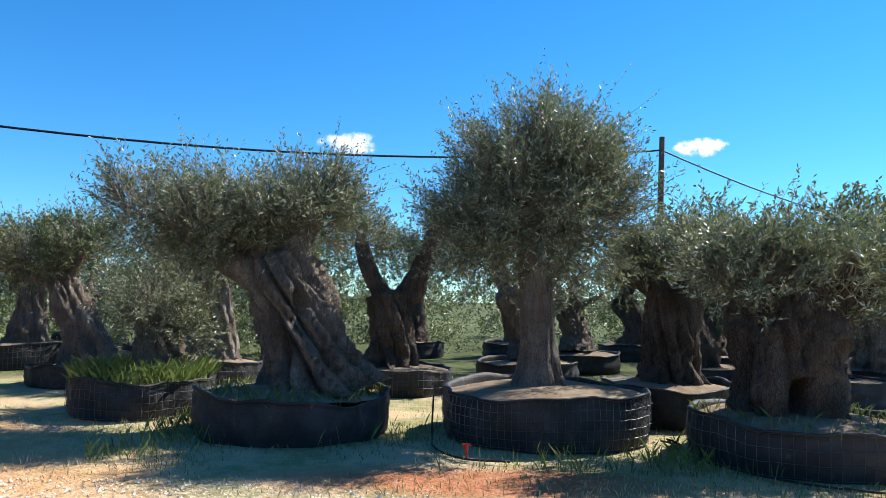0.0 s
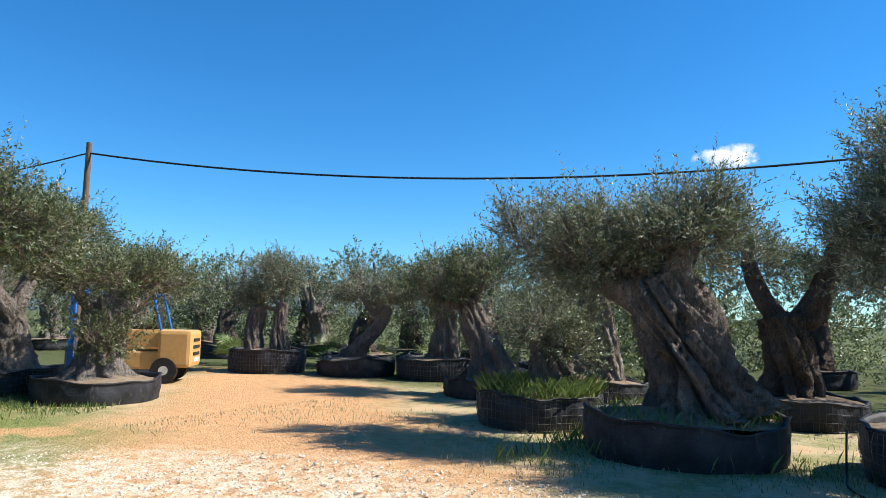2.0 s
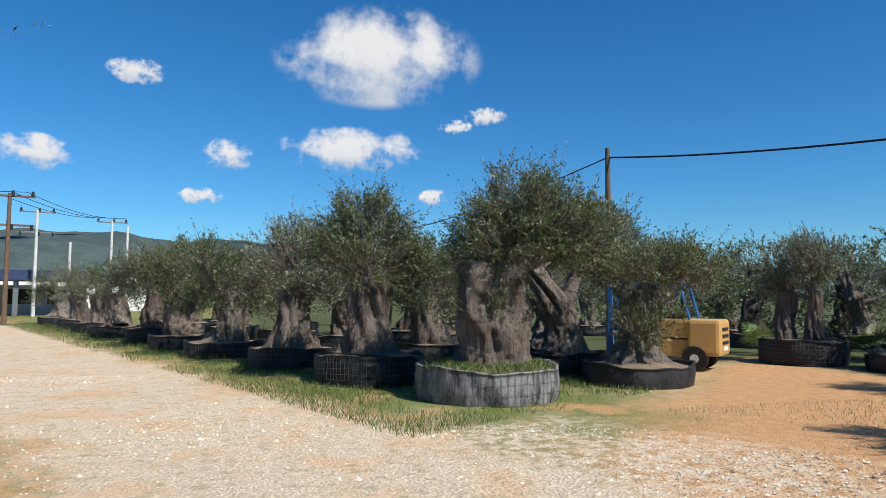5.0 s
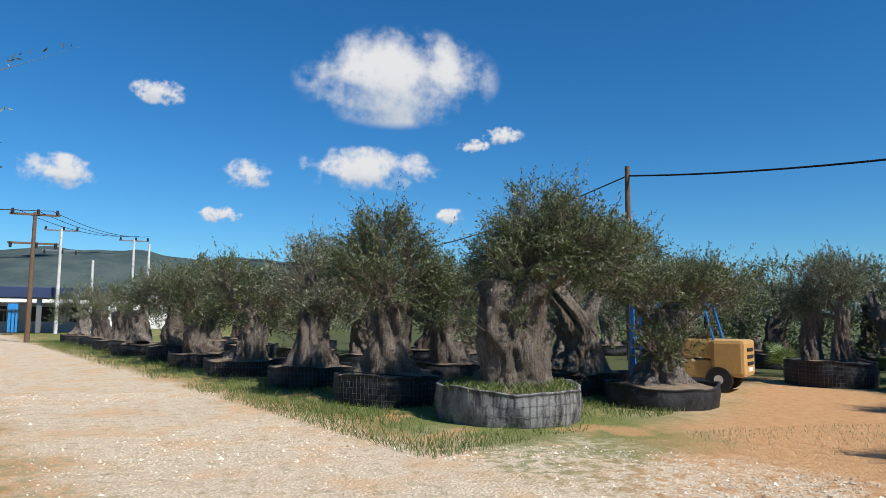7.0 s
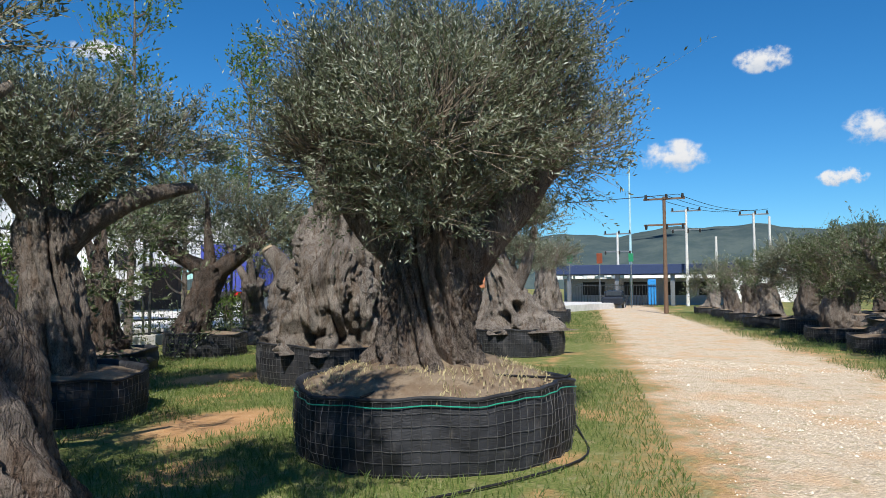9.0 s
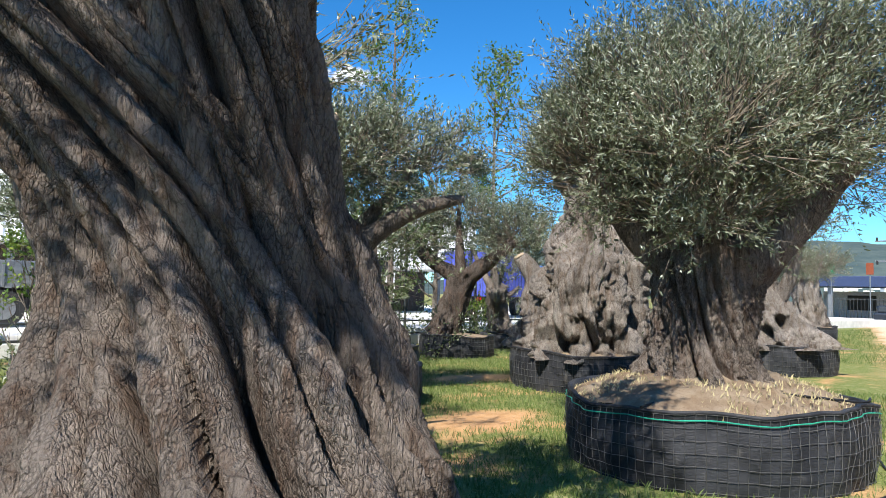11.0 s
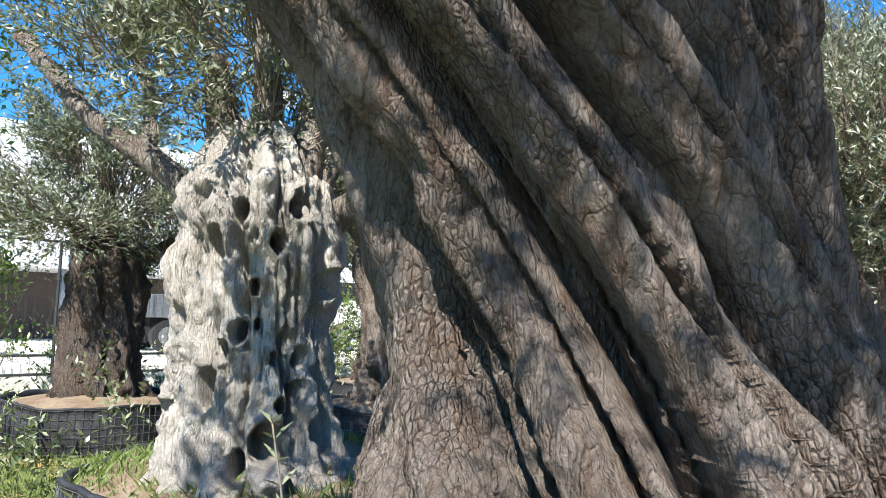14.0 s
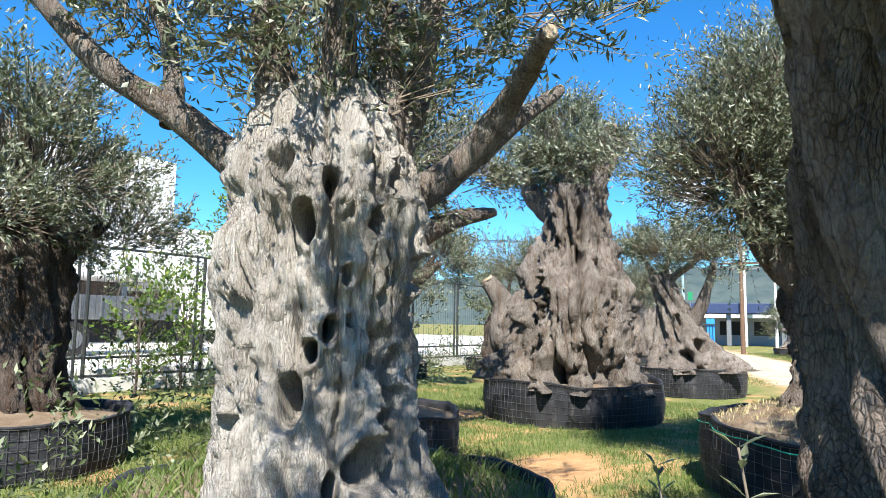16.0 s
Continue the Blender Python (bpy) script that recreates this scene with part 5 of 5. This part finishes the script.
def warehouse():
    t = thing("warehouse", (-7, -40, 0.45), "long white sheet-clad warehouse with dark open base", "building")
    for name, w, x, z0, z1, y in (("upper_wall", 30, 4, 3.0, 8.8, 0), ("upper_wall", 9, -15.6, 2.6, 5.6, 0.5)):
        bm = bmesh.new()
        box(bm, (w, 14, z1 - z0), (x, y - 1, (z0 + z1) / 2), 0.03)
        wall = part(name, bm, WHITE, t, "white profiled sheeting")
        bm = bmesh.new()
        n = int(w / 0.6)
        for k in range(n):
            box(bm, (0.06, 0.05, z1 - z0 - 0.1), (x - w / 2 + (k + 0.5) * w / n, y + 6.02, (z0 + z1) / 2))
        part("sheet_rib", bm, WHITE, wall)
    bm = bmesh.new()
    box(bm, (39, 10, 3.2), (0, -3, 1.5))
    # near-black brown: the shade under the overhang is put into the wall colour
    part("recessed_base", bm, plain("brown_painted_shade", (0.09, 0.07, 0.06), 0.9), t)
    for k in range(9):
        bm = bmesh.new()
        box(bm, (0.25, 0.25, 3.0), (-18 + k * 4.5, 5.4, 1.5), 0.02)
        part("column", bm, GREY_METAL, t)


warehouse()


def lorry(at, turn, cab, body, label):
    t = thing("lorry", at, label, "lorry", "parked lorries", turn=turn)
    bm = bmesh.new()
    box(bm, (7.6, 0.9, 0.28), (0, 0, 0.95), 0.02)
    part("frame_rail", bm, RUBBER, t)
    bm = bmesh.new()
    box(bm, (1.9, 2.3, 2.1), (-4.2, 0, 1.85), 0.18)
    c = part("cab", bm, cab, t)
    for y in (-1.16, 1.16):
        bm = bmesh.new()
        box(bm, (0.9, 0.02, 0.7), (-4.35, y, 2.3), 0.005)
        part("side_window", bm, RUBBER, c)
    bm = bmesh.new()
    box(bm, (5.6, 2.4, 0.75 if body is GREY_METAL else 2.2), (0.8, 0, 1.5 if body is GREY_METAL else 2.2), 0.03)
    b = part("load_bed", bm, body, t)
    for k in range(9):
        for y in (-1.22, 1.22):
            bm = bmesh.new()
            box(bm, (0.07, 0.05, 0.7), (-1.8 + k * 0.65, y, 1.5), 0.006)
            part("side_rib", bm, body, b)
    for x in (-4.1, 1.6, 2.8):
        for y in (-1.0, 1.0):
            bm = bmesh.new()
            rod(bm, (x, y - 0.15, 0.52), (x, y + 0.15, 0.52), 0.52, seg=32)
            w = part("wheel", bm, RUBBER, t)
            bm = bmesh.new()
            rod(bm, (x, y - 0.165, 0.52), (x, y + 0.165, 0.52), 0.3, seg=24)
            part("rim", bm, GREY_METAL, w, "grey steel rim")
    lens = plain("red_lens", (0.5, 0.02, 0.02), 0.2)
    for y in (-0.9, 0.9):
        bm = bmesh.new()
        box(bm, (0.06, 0.35, 0.16), (3.85, y, 1.0), 0.01)
        part("tail_light", bm, lens, t, "red tail lamp")


lorry((1.5, -24.6, 0.45), 180, WHITE, GREY_METAL, "white flatbed lorry parked behind the fence")
lorry((-10.5, -26.5, 0.45), 0, WHITE, GREY_METAL, "grey tipper lorry parked before the warehouse")
lorry((-24, -28, 0.45), 20, STEEL_BLUE, plain("blue_tarpaulin", (0.06, 0.08, 0.35), 0.6), "blue tarpaulin-sided lorry in the yard")


def steel_fence(a, b, n, z, h):
    t = thing("fence", (0, 0, 0), "dark steel mesh fence on a low kerb", "fence")
    a, b = Vector(a), Vector(b)
    for k in range(n + 1):
        p = a.lerp(b, k / n)
        bm = bmesh.new()
        rod(bm, (p.x, p.y, 0), (p.x, p.y, z + h), 0.045, seg=8)
        rod(bm, (p.x + 0.22, p.y, 0), (p.x + 0.22, p.y, z + h), 0.035, seg=8)
        part("post", bm, DARK_STEEL, t)
    for zz in (0.05, 0.45, h):
        bm = bmesh.new()
        rod(bm, (a.x, a.y, z + zz), (b.x, b.y, z + zz), 0.03, seg=6)
        part("rail", bm, DARK_STEEL, t)
    bm = bmesh.new()
    m = int((b - a).length / 0.16)
    for k in range(m):
        p = a.lerp(b, (k + 0.5) / m)
        box(bm, (0.006, 0.006, h), (p.x, p.y, z + h / 2))
    tagged(part("mesh_wire", bm, DARK_STEEL, t), kind="stuff")
    bm = bmesh.new()
    box(bm, ((b - a).length, 0.18, 0.32), ((a.x + b.x) / 2, a.y, 0.14), 0.02)
    part("kerb", bm, CONCRETE, t, "pale concrete kerb")


steel_fence((-30, -19.4, 0), (12, -19.4, 0), 14, 0.3, 2.9)

# ---- broad-leaved trees behind the southern group ----
def broadleaf(at, h, r, seed, label, count=900, trunk_r=0.12, bare=0.3):
    t = thing("broadleaf_tree", at, label, "tree", "slender broad-leaved trees")
    rr = random.Random(seed)
    part("trunk", join_mesh("trunk", [limb_mesh([(0, 0, 0), (rr.uniform(-.1, .1), 0, h * 0.4), (0, rr.uniform(-.1, .1), h * 0.92)], trunk_r, 0.02, seed, 1.5)], BARK), None, t)
    bl = []
    for k in range(14):
        f = bare + (1 - bare) * k / 14
        a = rr.uniform(0, 6.28)
        d = r * (1 - 0.6 * f) * rr.uniform(0.4, 0.9)
        c = (d * math.cos(a), d * math.sin(a), h * f + 0.4)
        bl.append((*c, r * 0.42, r * 0.42, h * 0.075))
        part("limb", join_mesh("limb", [limb_mesh([(0, 0, h * f - 0.3), (c[0] * 0.6, c[1] * 0.6, h * f), c], trunk_r * 0.35, 0.012, seed + k)], BARK), None, t)
    crown(t, bl, count, seed, 9, 0.12, 0.06, 0.45, LEAF_BROAD, 0.5, 0.1)


broadleaf((-10.6, -18.3, 0), 10.6, 2.2, 401, "tall broad-leaved tree with bright green foliage", 700)
broadleaf((-14.6, -18.0, 0), 9.4, 1.9, 402, "tall broad-leaved tree with bright green foliage", 650)
broadleaf((-12.6, -18.6, 0), 6.0, 1.2, 403, "slender broad-leaved tree by the fence", 420)
broadleaf((0.5, -13.4, 0.4), 6.5, 1.2, 404, "thin-stemmed broad-leaved tree in a container", 330, 0.15, 0.42)
for k, (x, y, h) in enumerate([(-1.2, -17.6, 2.2), (-3.4, -17.9, 2.6), (0.9, -17.3, 1.8), (-6.5, -18.2, 2.3), (-7.6, -18.2, 2.4), (-9.2, -18.4, 1.9), (-14.5, -18.8, 2.2)]):
    broadleaf((x, y, 0), h, 0.7, 410 + k, "yellow-green climbing shrub against the fence", 120, 0.03, 0.1)
hedge("undergrowth", (-6, 40), 56.5, 257, 285, 30, 0.75, 12, "low green weeds along the fence", 0.1)

# ---- far end of the road ----
def depot():
    t = thing("canopy_building", (-66, -21, 0), "dark-blue flat canopy building at the end of the road", "building", turn=15)
    blue = plain("dark_blue_fascia", (0.03, 0.05, 0.12), 0.5)
    bm = bmesh.new()
    box(bm, (6, 18, 0.9), (0, 0, 3.4), 0.04)
    part("canopy", bm, blue, t)
    for y in (-7, -2.5, 2.5, 7):
        bm = bmesh.new()
        box(bm, (0.4, 0.4, 3.0), (2.2, y, 1.5), 0.02)
        part("column", bm, GREY_METAL, t)
    bm = bmesh.new()
    box(bm, (3, 16, 2.6), (-2.5, 0, 1.3), 0.03)
    part("back_wall", bm, plain("grey_wall", (0.35, 0.36, 0.38), 0.8), t)
    for y in (-5, -1, 3, 6):
        bm = bmesh.new()
        box(bm, (0.06, 2.2, 1.3), (-0.98, y, 1.6), 0.01)
        part("window", bm, RUBBER, t)


depot()
for x, y, w, h, z in ((-88, -15, 9, 3.9, 0), (-94, -27, 9, 4.0, 0)):
    t = thing("far_building", (x, y, z), "small white flat-roofed building in the distance", "building")
    bm = bmesh.new()
    box(bm, (6, w, h), (0, 0, h / 2), 0.05)
    part("wall", bm, WHITE, t)
    bm = bmesh.new()
    box(bm, (6.4, w + 0.4, 0.25), (0, 0, h + 0.12), 0.03)
    part("roof", bm, CONCRETE, t)
    for k in range(3):
        bm = bmesh.new()
        box(bm, (0.08, 1.1, 1.1), (3.01, -w / 3 + k * w / 3, h * 0.6), 0.01)
        part("window", bm, RUBBER, t)
rr = random.Random(77)
for k in range(46):
    a = radians(rr.uniform(192, 204))
    d = rr.uniform(1250, 1700)
    z = 12 + (d - 1250) * 0.085 + rr.uniform(-4, 6)
    t = thing("hillside_house", (d * math.cos(a), d * math.sin(a), z), "tiny pale house on the distant hillside", "house", "houses on the hillside", turn=rr.uniform(0, 90))
    bm = bmesh.new()
    box(bm, (rr.uniform(8, 16), rr.uniform(8, 13), rr.uniform(7, 12)), (0, 0, 0), 0.2)
    part("wall", bm, WHITE, t)
    bm = bmesh.new()
    box(bm, (9, 9, 0.8), (0, 0, 5.6), 0.1)
    part("roof", bm, CUT, t)


def iron_gate(at, turn):
    t = thing("gate", at, "black iron double gate across the road end", "gate", turn=turn)
    bm = bmesh.new()
    for z in (0.15, 1.9):
        box(bm, (7, 0.06, 0.08), (0, 0, z))
    part("gate_frame", bm, DARK_STEEL, t)
    for k in range(29):
        bm = bmesh.new()
        rod(bm, (-3.5 + k * 0.25, 0, 0.1), (-3.5 + k * 0.25, 0, 2.0), 0.02, seg=6)
        part("bar", bm, DARK_STEEL, t)


iron_gate((-59, -21.5, 0), 105)


def car(at, turn):
    t = thing("car", at, "dark hatchback car parked at the gate", "car", turn=turn)
    bm = bmesh.new()
    box(bm, (4.0, 1.7, 0.62), (0, 0, 0.62), 0.14)
    box(bm, (2.2, 1.5, 0.6), (-0.2, 0, 1.15), 0.2)
    part("body", bm, plain("dark_car_paint", (0.02, 0.025, 0.035), 0.25), t)
    bm = bmesh.new()
    box(bm, (0.05, 1.2, 0.36), (0.88, 0, 1.2), 0.02)
    part("windscreen", bm, plain("car_glass", (0.05, 0.06, 0.07), 0.1), t)
    for x in (-1.25, 1.25):
        for y in (-0.78, 0.78):
            bm = bmesh.new()
            rod(bm, (x, y - 0.1, 0.31), (x, y + 0.1, 0.31), 0.31, seg=20)
            part("wheel", bm, RUBBER, t)


car((-56, -20.6, 0), 15)


def sign_board(at, turn, colour, w, h, z, label):
    t = thing("sign", at, label, "sign", "roadside signs", turn=turn)
    bm = bmesh.new()
    rod(bm, (0, 0, 0), (0, 0, z + h), 0.05, seg=8)
    part("post", bm, GREY_METAL, t)
    bm = bmesh.new()
    box(bm, (0.08, w, h), (0.06, 0, z + h / 2), 0.02)
    part("panel", bm, plain("sign_colour", colour, 0.4), t)


sign_board((-57.5, -25.2, 0), 15, (0.02, 0.2, 0.09), 0.5, 0.75, 3.9, "small green lit sign on a post")
sign_board((-57.5, -22.4, 0), 15, (0.2, 0.05, 0.02), 0.5, 0.9, 3.8, "dark red sign on a post")
sign_board((-57.5, -19.6, 0), 15, (0.02, 0.22, 0.1), 0.4, 0.7, 3.9, "small green lit sign on a post")
sign_board((-60, -18.6, 0), 15, (0.03, 0.25, 0.6), 0.7, 2.2, 0.2, "blue upright sign panel at the gate")

def hut(at, turn):
    """A small white hut under a hipped tile roof."""
    t = thing("hut", at, "small white rendered hut with terracotta tile roof", "hut", turn=turn)
    bm = bmesh.new()
    box(bm, (2.4, 2.2, 1.75), (0, 0, 0.875), 0.02)
    part("wall", bm, WHITE, t)
    bm = bmesh.new()
    for z, d in ((1.72, 0.0), (1.79, 0.02)):
        box(bm, (2.9 - d, 2.7 - d, 0.07), (0, 0, z), 0.01)
    bmesh.ops.create_cone(bm, cap_ends=True, segments=4, radius1=1.9, radius2=0.25, depth=0.5, matrix=pose(0, 0, 2.07, 0, 0, 45))
    roof = part("roof", bm, plain("terracotta_tile", (0.48, 0.2, 0.1), 0.8, scale=4), t, "terracotta roof")
    for k in range(13):
        bm = bmesh.new()
        rod(bm, (-1.38 + 0.23 * k, 1.36, 1.84), (-1.38 + 0.23 * k, -1.36, 1.84), 0.06, seg=8)
        part("eave_tile", bm, plain("eave_terracotta", (0.5, 0.22, 0.12), 0.8, scale=5) if k == 0 else roof.data.materials[0], roof)
    bm = bmesh.new()
    box(bm, (0.05, 0.75, 1.45), (1.21, 0.3, 0.73), 0.01)
    part("door", bm, RUBBER, t, "dark door")


hut((-26.1, -16.5, 0), 27)


def sapling(at, h, seed, label):
    """A thin upright olive shoot with pairs of grey-green leaves."""
    rr = random.Random(seed)
    t = thing("olive_sapling", at, label, "sapling", "saplings at the giant's foot")
    line = smooth_line([(0, 0, 0), (rr.uniform(-.03, .03), rr.uniform(-.03, .03), h * 0.5), (rr.uniform(-.06, .06), rr.uniform(-.06, .06), h)], 14)
    part("stem", join_mesh("stem", [sweep(line, np.linspace(0.007, 0.003, 14), "stem", TWIG, 6)], TWIG), None, t)
    bm = bmesh.new()
    for k in range(3, 14):
        for side in (0, 1):
            a = 1.57 * k + math.pi * side + rr.uniform(-.4, .4)
            d = Vector((math.cos(a), math.sin(a), rr.uniform(0.3, 0.9))).normalized()
            w = d.cross(Vector((0, 0, 1))).normalized() * 0.011
            p, ln = Vector(line[k]), rr.uniform(0.06, 0.1)
            n = w.cross(d).normalized() * 0.006
            bm.faces.new([bm.verts.new(q) for q in (p, p + d * ln * 0.5 + w + n, p + d * ln, p + d * ln * 0.5 - w + n)])
    tagged(part("foliage", bm, LEAF, t, "paired narrow grey-green leaves"), kind="stuff")


sapling((0.42, -4.82, 0.36), 0.98, 1, "thin olive shoot with paired leaves beside the giant")
sapling((-0.35, -5.25, 0.36), 0.75, 2, "thin olive shoot with paired leaves beside the giant")
sapling((0.75, -3.05, 0.36), 0.55, 3, "short leafy olive shoot against the fluted trunk")

# ---- hose and clutter ----
def hose(pts, label, r=0.012):
    q = smooth_line(pts, 40)
    p, quads, tris = sweep(q, np.full(40, r), "hose", CABLE, 8)
    ob = part("irrigation_hose", join_mesh("irrigation_hose", [(p, quads, tris)], CABLE), None, None)
    tagged(ob, label, "hose", "irrigation hoses")


H = "black irrigation hose lying over ground and rim"
hose([(-0.15, 8.6, 0.5), (-0.15, 8.3, 0.1), (-0.1, 7.9, 0.02), (0.2, 7.4, 0.02), (0.7, 7.3, 0.02)], H)
hose([(2.6, 8.6, 0.02), (2.7, 8.2, 0.06), (2.5, 8.0, 0.15), (2.7, 7.6, 0.03), (3.4, 6.7, 0.02), (4.6, 6.3, 0.02)], H)
hose([(-4.3, -4.7, 0.70), (-4.9, -4.6, 0.78), (-5.5, -4.2, 0.8), (-6.3, -3.7, 0.72), (-6.95, -3.85, 0.66), (-7.25, -4.0, 0.2), (-7.0, -3.75, 0.02), (-6.0, -3.3, 0.02), (-4.9, -3.5, 0.02), (-3.9, -3.9, 0.02)], "black irrigation hose draped over the container rim")
hose([(-12.4, 2.6, 0.55), (-13, 1.6, 0.6), (-14, 1.3, 0.56)], H)
t = thing("valve", (0.25, 7.45, 0), "small red plastic irrigation valve", "valve")
bm = bmesh.new()
rod(bm, (0, 0, 0), (0, 0, 0.1), 0.014)
rod(bm, (0, 0, 0.1), (0, 0, 0.15), 0.03, 0.02)
box(bm, (0.09, 0.02, 0.02), (0, 0, 0.15), 0.004)
part("body", bm, plain("red_plastic", (0.6, 0.05, 0.03), 0.4), t)

# ---- grass ----
POTS = [(-1.95, 8.95, 1.25), (1.25, 9.1, 1.32), (3.9, 7.95, 1.2), (-4.45, 10.1, 1.0), (-10.95, 3.7, 1.2), (-13.6, 2.15, 1.1), (-12, 7.3, 1.1), (-5.8, -4.95, 1.46), (-9.45, -9.55, 1.57), (-4.45, -10.1, 1.17), (-0.2, -3.95, 1.4), (-1.35, -7.8, 1.52), (-1.6, -12.8, 1.22), (1.9, -13.6, 1.0), (-17.2, -10.3, 1.25), (-10.9, -15.4, 1.0), (3.2, 10.4, 1.0)]


def grass(name, count, x0, x1, y0, y1, tall, keep, seed, mat, label, clump=0.5):
    rng = np.random.RandomState(seed)
    x, y = rng.uniform(x0, x1, count), rng.uniform(y0, y1, count)
    n = wavy(np.stack([x, y, 0 * x], 1), seed, 4, 0.9, 6.0)
    ok = keep(x, y) & (n + rng.normal(0, 0.25, count) > clump - 0.6)
    for px, py, r in POTS:
        ok &= (x - px) ** 2 + (y - py) ** 2 > r * r
    for px, py, rx, ry in ((-5.0, -7.8, 0.8, 0.5), (-8.1, -11.35, 1.1, 0.6), (-5.5, -8.0, 0.8, 0.45), (-4.4, -7.9, 0.7, 0.5)):
        ok &= ((x - px) / rx) ** 2 + ((y - py) / ry) ** 2 > rng.uniform(0.5, 1.3, count)
    x, y = x[ok], y[ok]
    v, f = blades(len(x), None, seed, tall, 0.009, 0.8)
    v = v + np.repeat(np.stack([x, y, np.full(len(x), -0.01)], 1), 4, 0)
    tagged(new(name, mesh_of(name, v, f, mat, False)), label, "grass", kind="stuff")


def off_road(x, y):
    return 0.37 * (x + 11.5) - 0.93 * (y + 2.6)


grass("grass", 150000, -13, 5, -16, -1.6, 0.075, lambda x, y: (off_road(x, y) > 1.8) & (y < -1.5), 21, LEAF_FRESH, "short patchy green grass round the containers", 0.35)
grass("grass", 50000, -19, -6.2, -2.5, 7.2, 0.1, lambda x, y: (off_road(x, y) < -2.5) & (x + 0.55 * y < -7.0), 22, LEAF_FRESH, "green grass verge along the gravel road", 0.3)
grass("dry_grass", 36000, -9, 8, 5.6, 16, 0.06, lambda x, y: y > 5.6 + 0 * x, 23, STRAW, "thin dry straw-coloured grass", 0.75)
grass("verge_grass", 40000, -46, -19, -18, 0, 0.14, lambda x, y: (off_road(x, y) < -2.4) & (off_road(x, y) > -4.6) | (off_road(x, y) > 1.8) & (off_road(x, y) < 5.5), 24, LEAF_FRESH, "green grass verge beside the far road", 0.3)
grass("grass", 26000, -4.5, 7, 5.2, 9.5, 0.05, lambda x, y: (y > 5.2 + 0.5 * np.sin(1.3 * x)) & (y > 4.2 - 0.9 * x), 26, LEAF_FRESH, "short dusty green grass before the containers", 0.6)
grass("weed_tuft", 7000, -3.6, 4.6, 6.9, 10.2, 0.2, lambda x, y: y > 6.9, 25, LEAF_FRESH, "green weeds growing at the container feet", 0.95)


def stones(name, count, keep, x0, x1, y0, y1, seed, label):
    """Loose crushed stone: small uneven eight-sided lumps, half sunk."""
    rng = np.random.RandomState(seed)
    x, y = rng.uniform(x0, x1, count), rng.uniform(y0, y1, count)
    ok = keep(x, y)
    for px, py, r in POTS:
        ok &= (x - px) ** 2 + (y - py) ** 2 > r * r
    x, y = x[ok], y[ok]
    n = len(x)
    size = 0.007 * np.exp(rng.normal(0, 0.5, n))[:, None, None] + 0.004
    base = np.array([(1, 0, 0), (0, 1, 0), (-1, 0, 0), (0, -1, 0), (0, 0, 0.8), (0, 0, -0.8)], float)
    v = base[None] * rng.uniform(0.6, 1.4, (n, 6, 1)) * size + rng.normal(0, 0.15, (n, 6, 3)) * size
    v += np.stack([x, y, np.full(n, -0.008)], 1)[:, None, :]
    f = np.array([(0, 1, 4), (1, 2, 4), (2, 3, 4), (3, 0, 4), (1, 0, 5), (2, 1, 5), (3, 2, 5), (0, 3, 5)])
    f = (np.arange(n)[:, None, None] * 6 + f[None]).reshape(-1, 3)
    k = Mat("crushed_stone", 0.9, spec=0.15)
    r = k.n.new("ShaderNodeNewGeometry").outputs["Random Per Island"]
    col = k.mix(k.ramp(r, 0.0, 0.6), (0.4, 0.31, 0.22), (0.68, 0.6, 0.48))
    mat = k.done(k.mix(k.ramp(r, 0.8, 1.0), col, (0.82, 0.78, 0.7)))
    tagged(new(name, mesh_of(name, v.reshape(-1, 3), f, mat, False)), label, "gravel", kind="stuff")


stones("gravel", 26000, lambda x, y: (off_road(x, y) < 1.5) & (off_road(x, y) > -2.9), -16, -1.5, -9, 4, 31, "loose pale crushed stone on the road")
stones("gravel", 12000, lambda x, y: ((x + 2.5) / 6) ** 2 + ((y - 2.8) / 3.6) ** 2 < 1, -8.5, 4, 1.5, 6.6, 32, "loose pale crushed stone on the turning place")
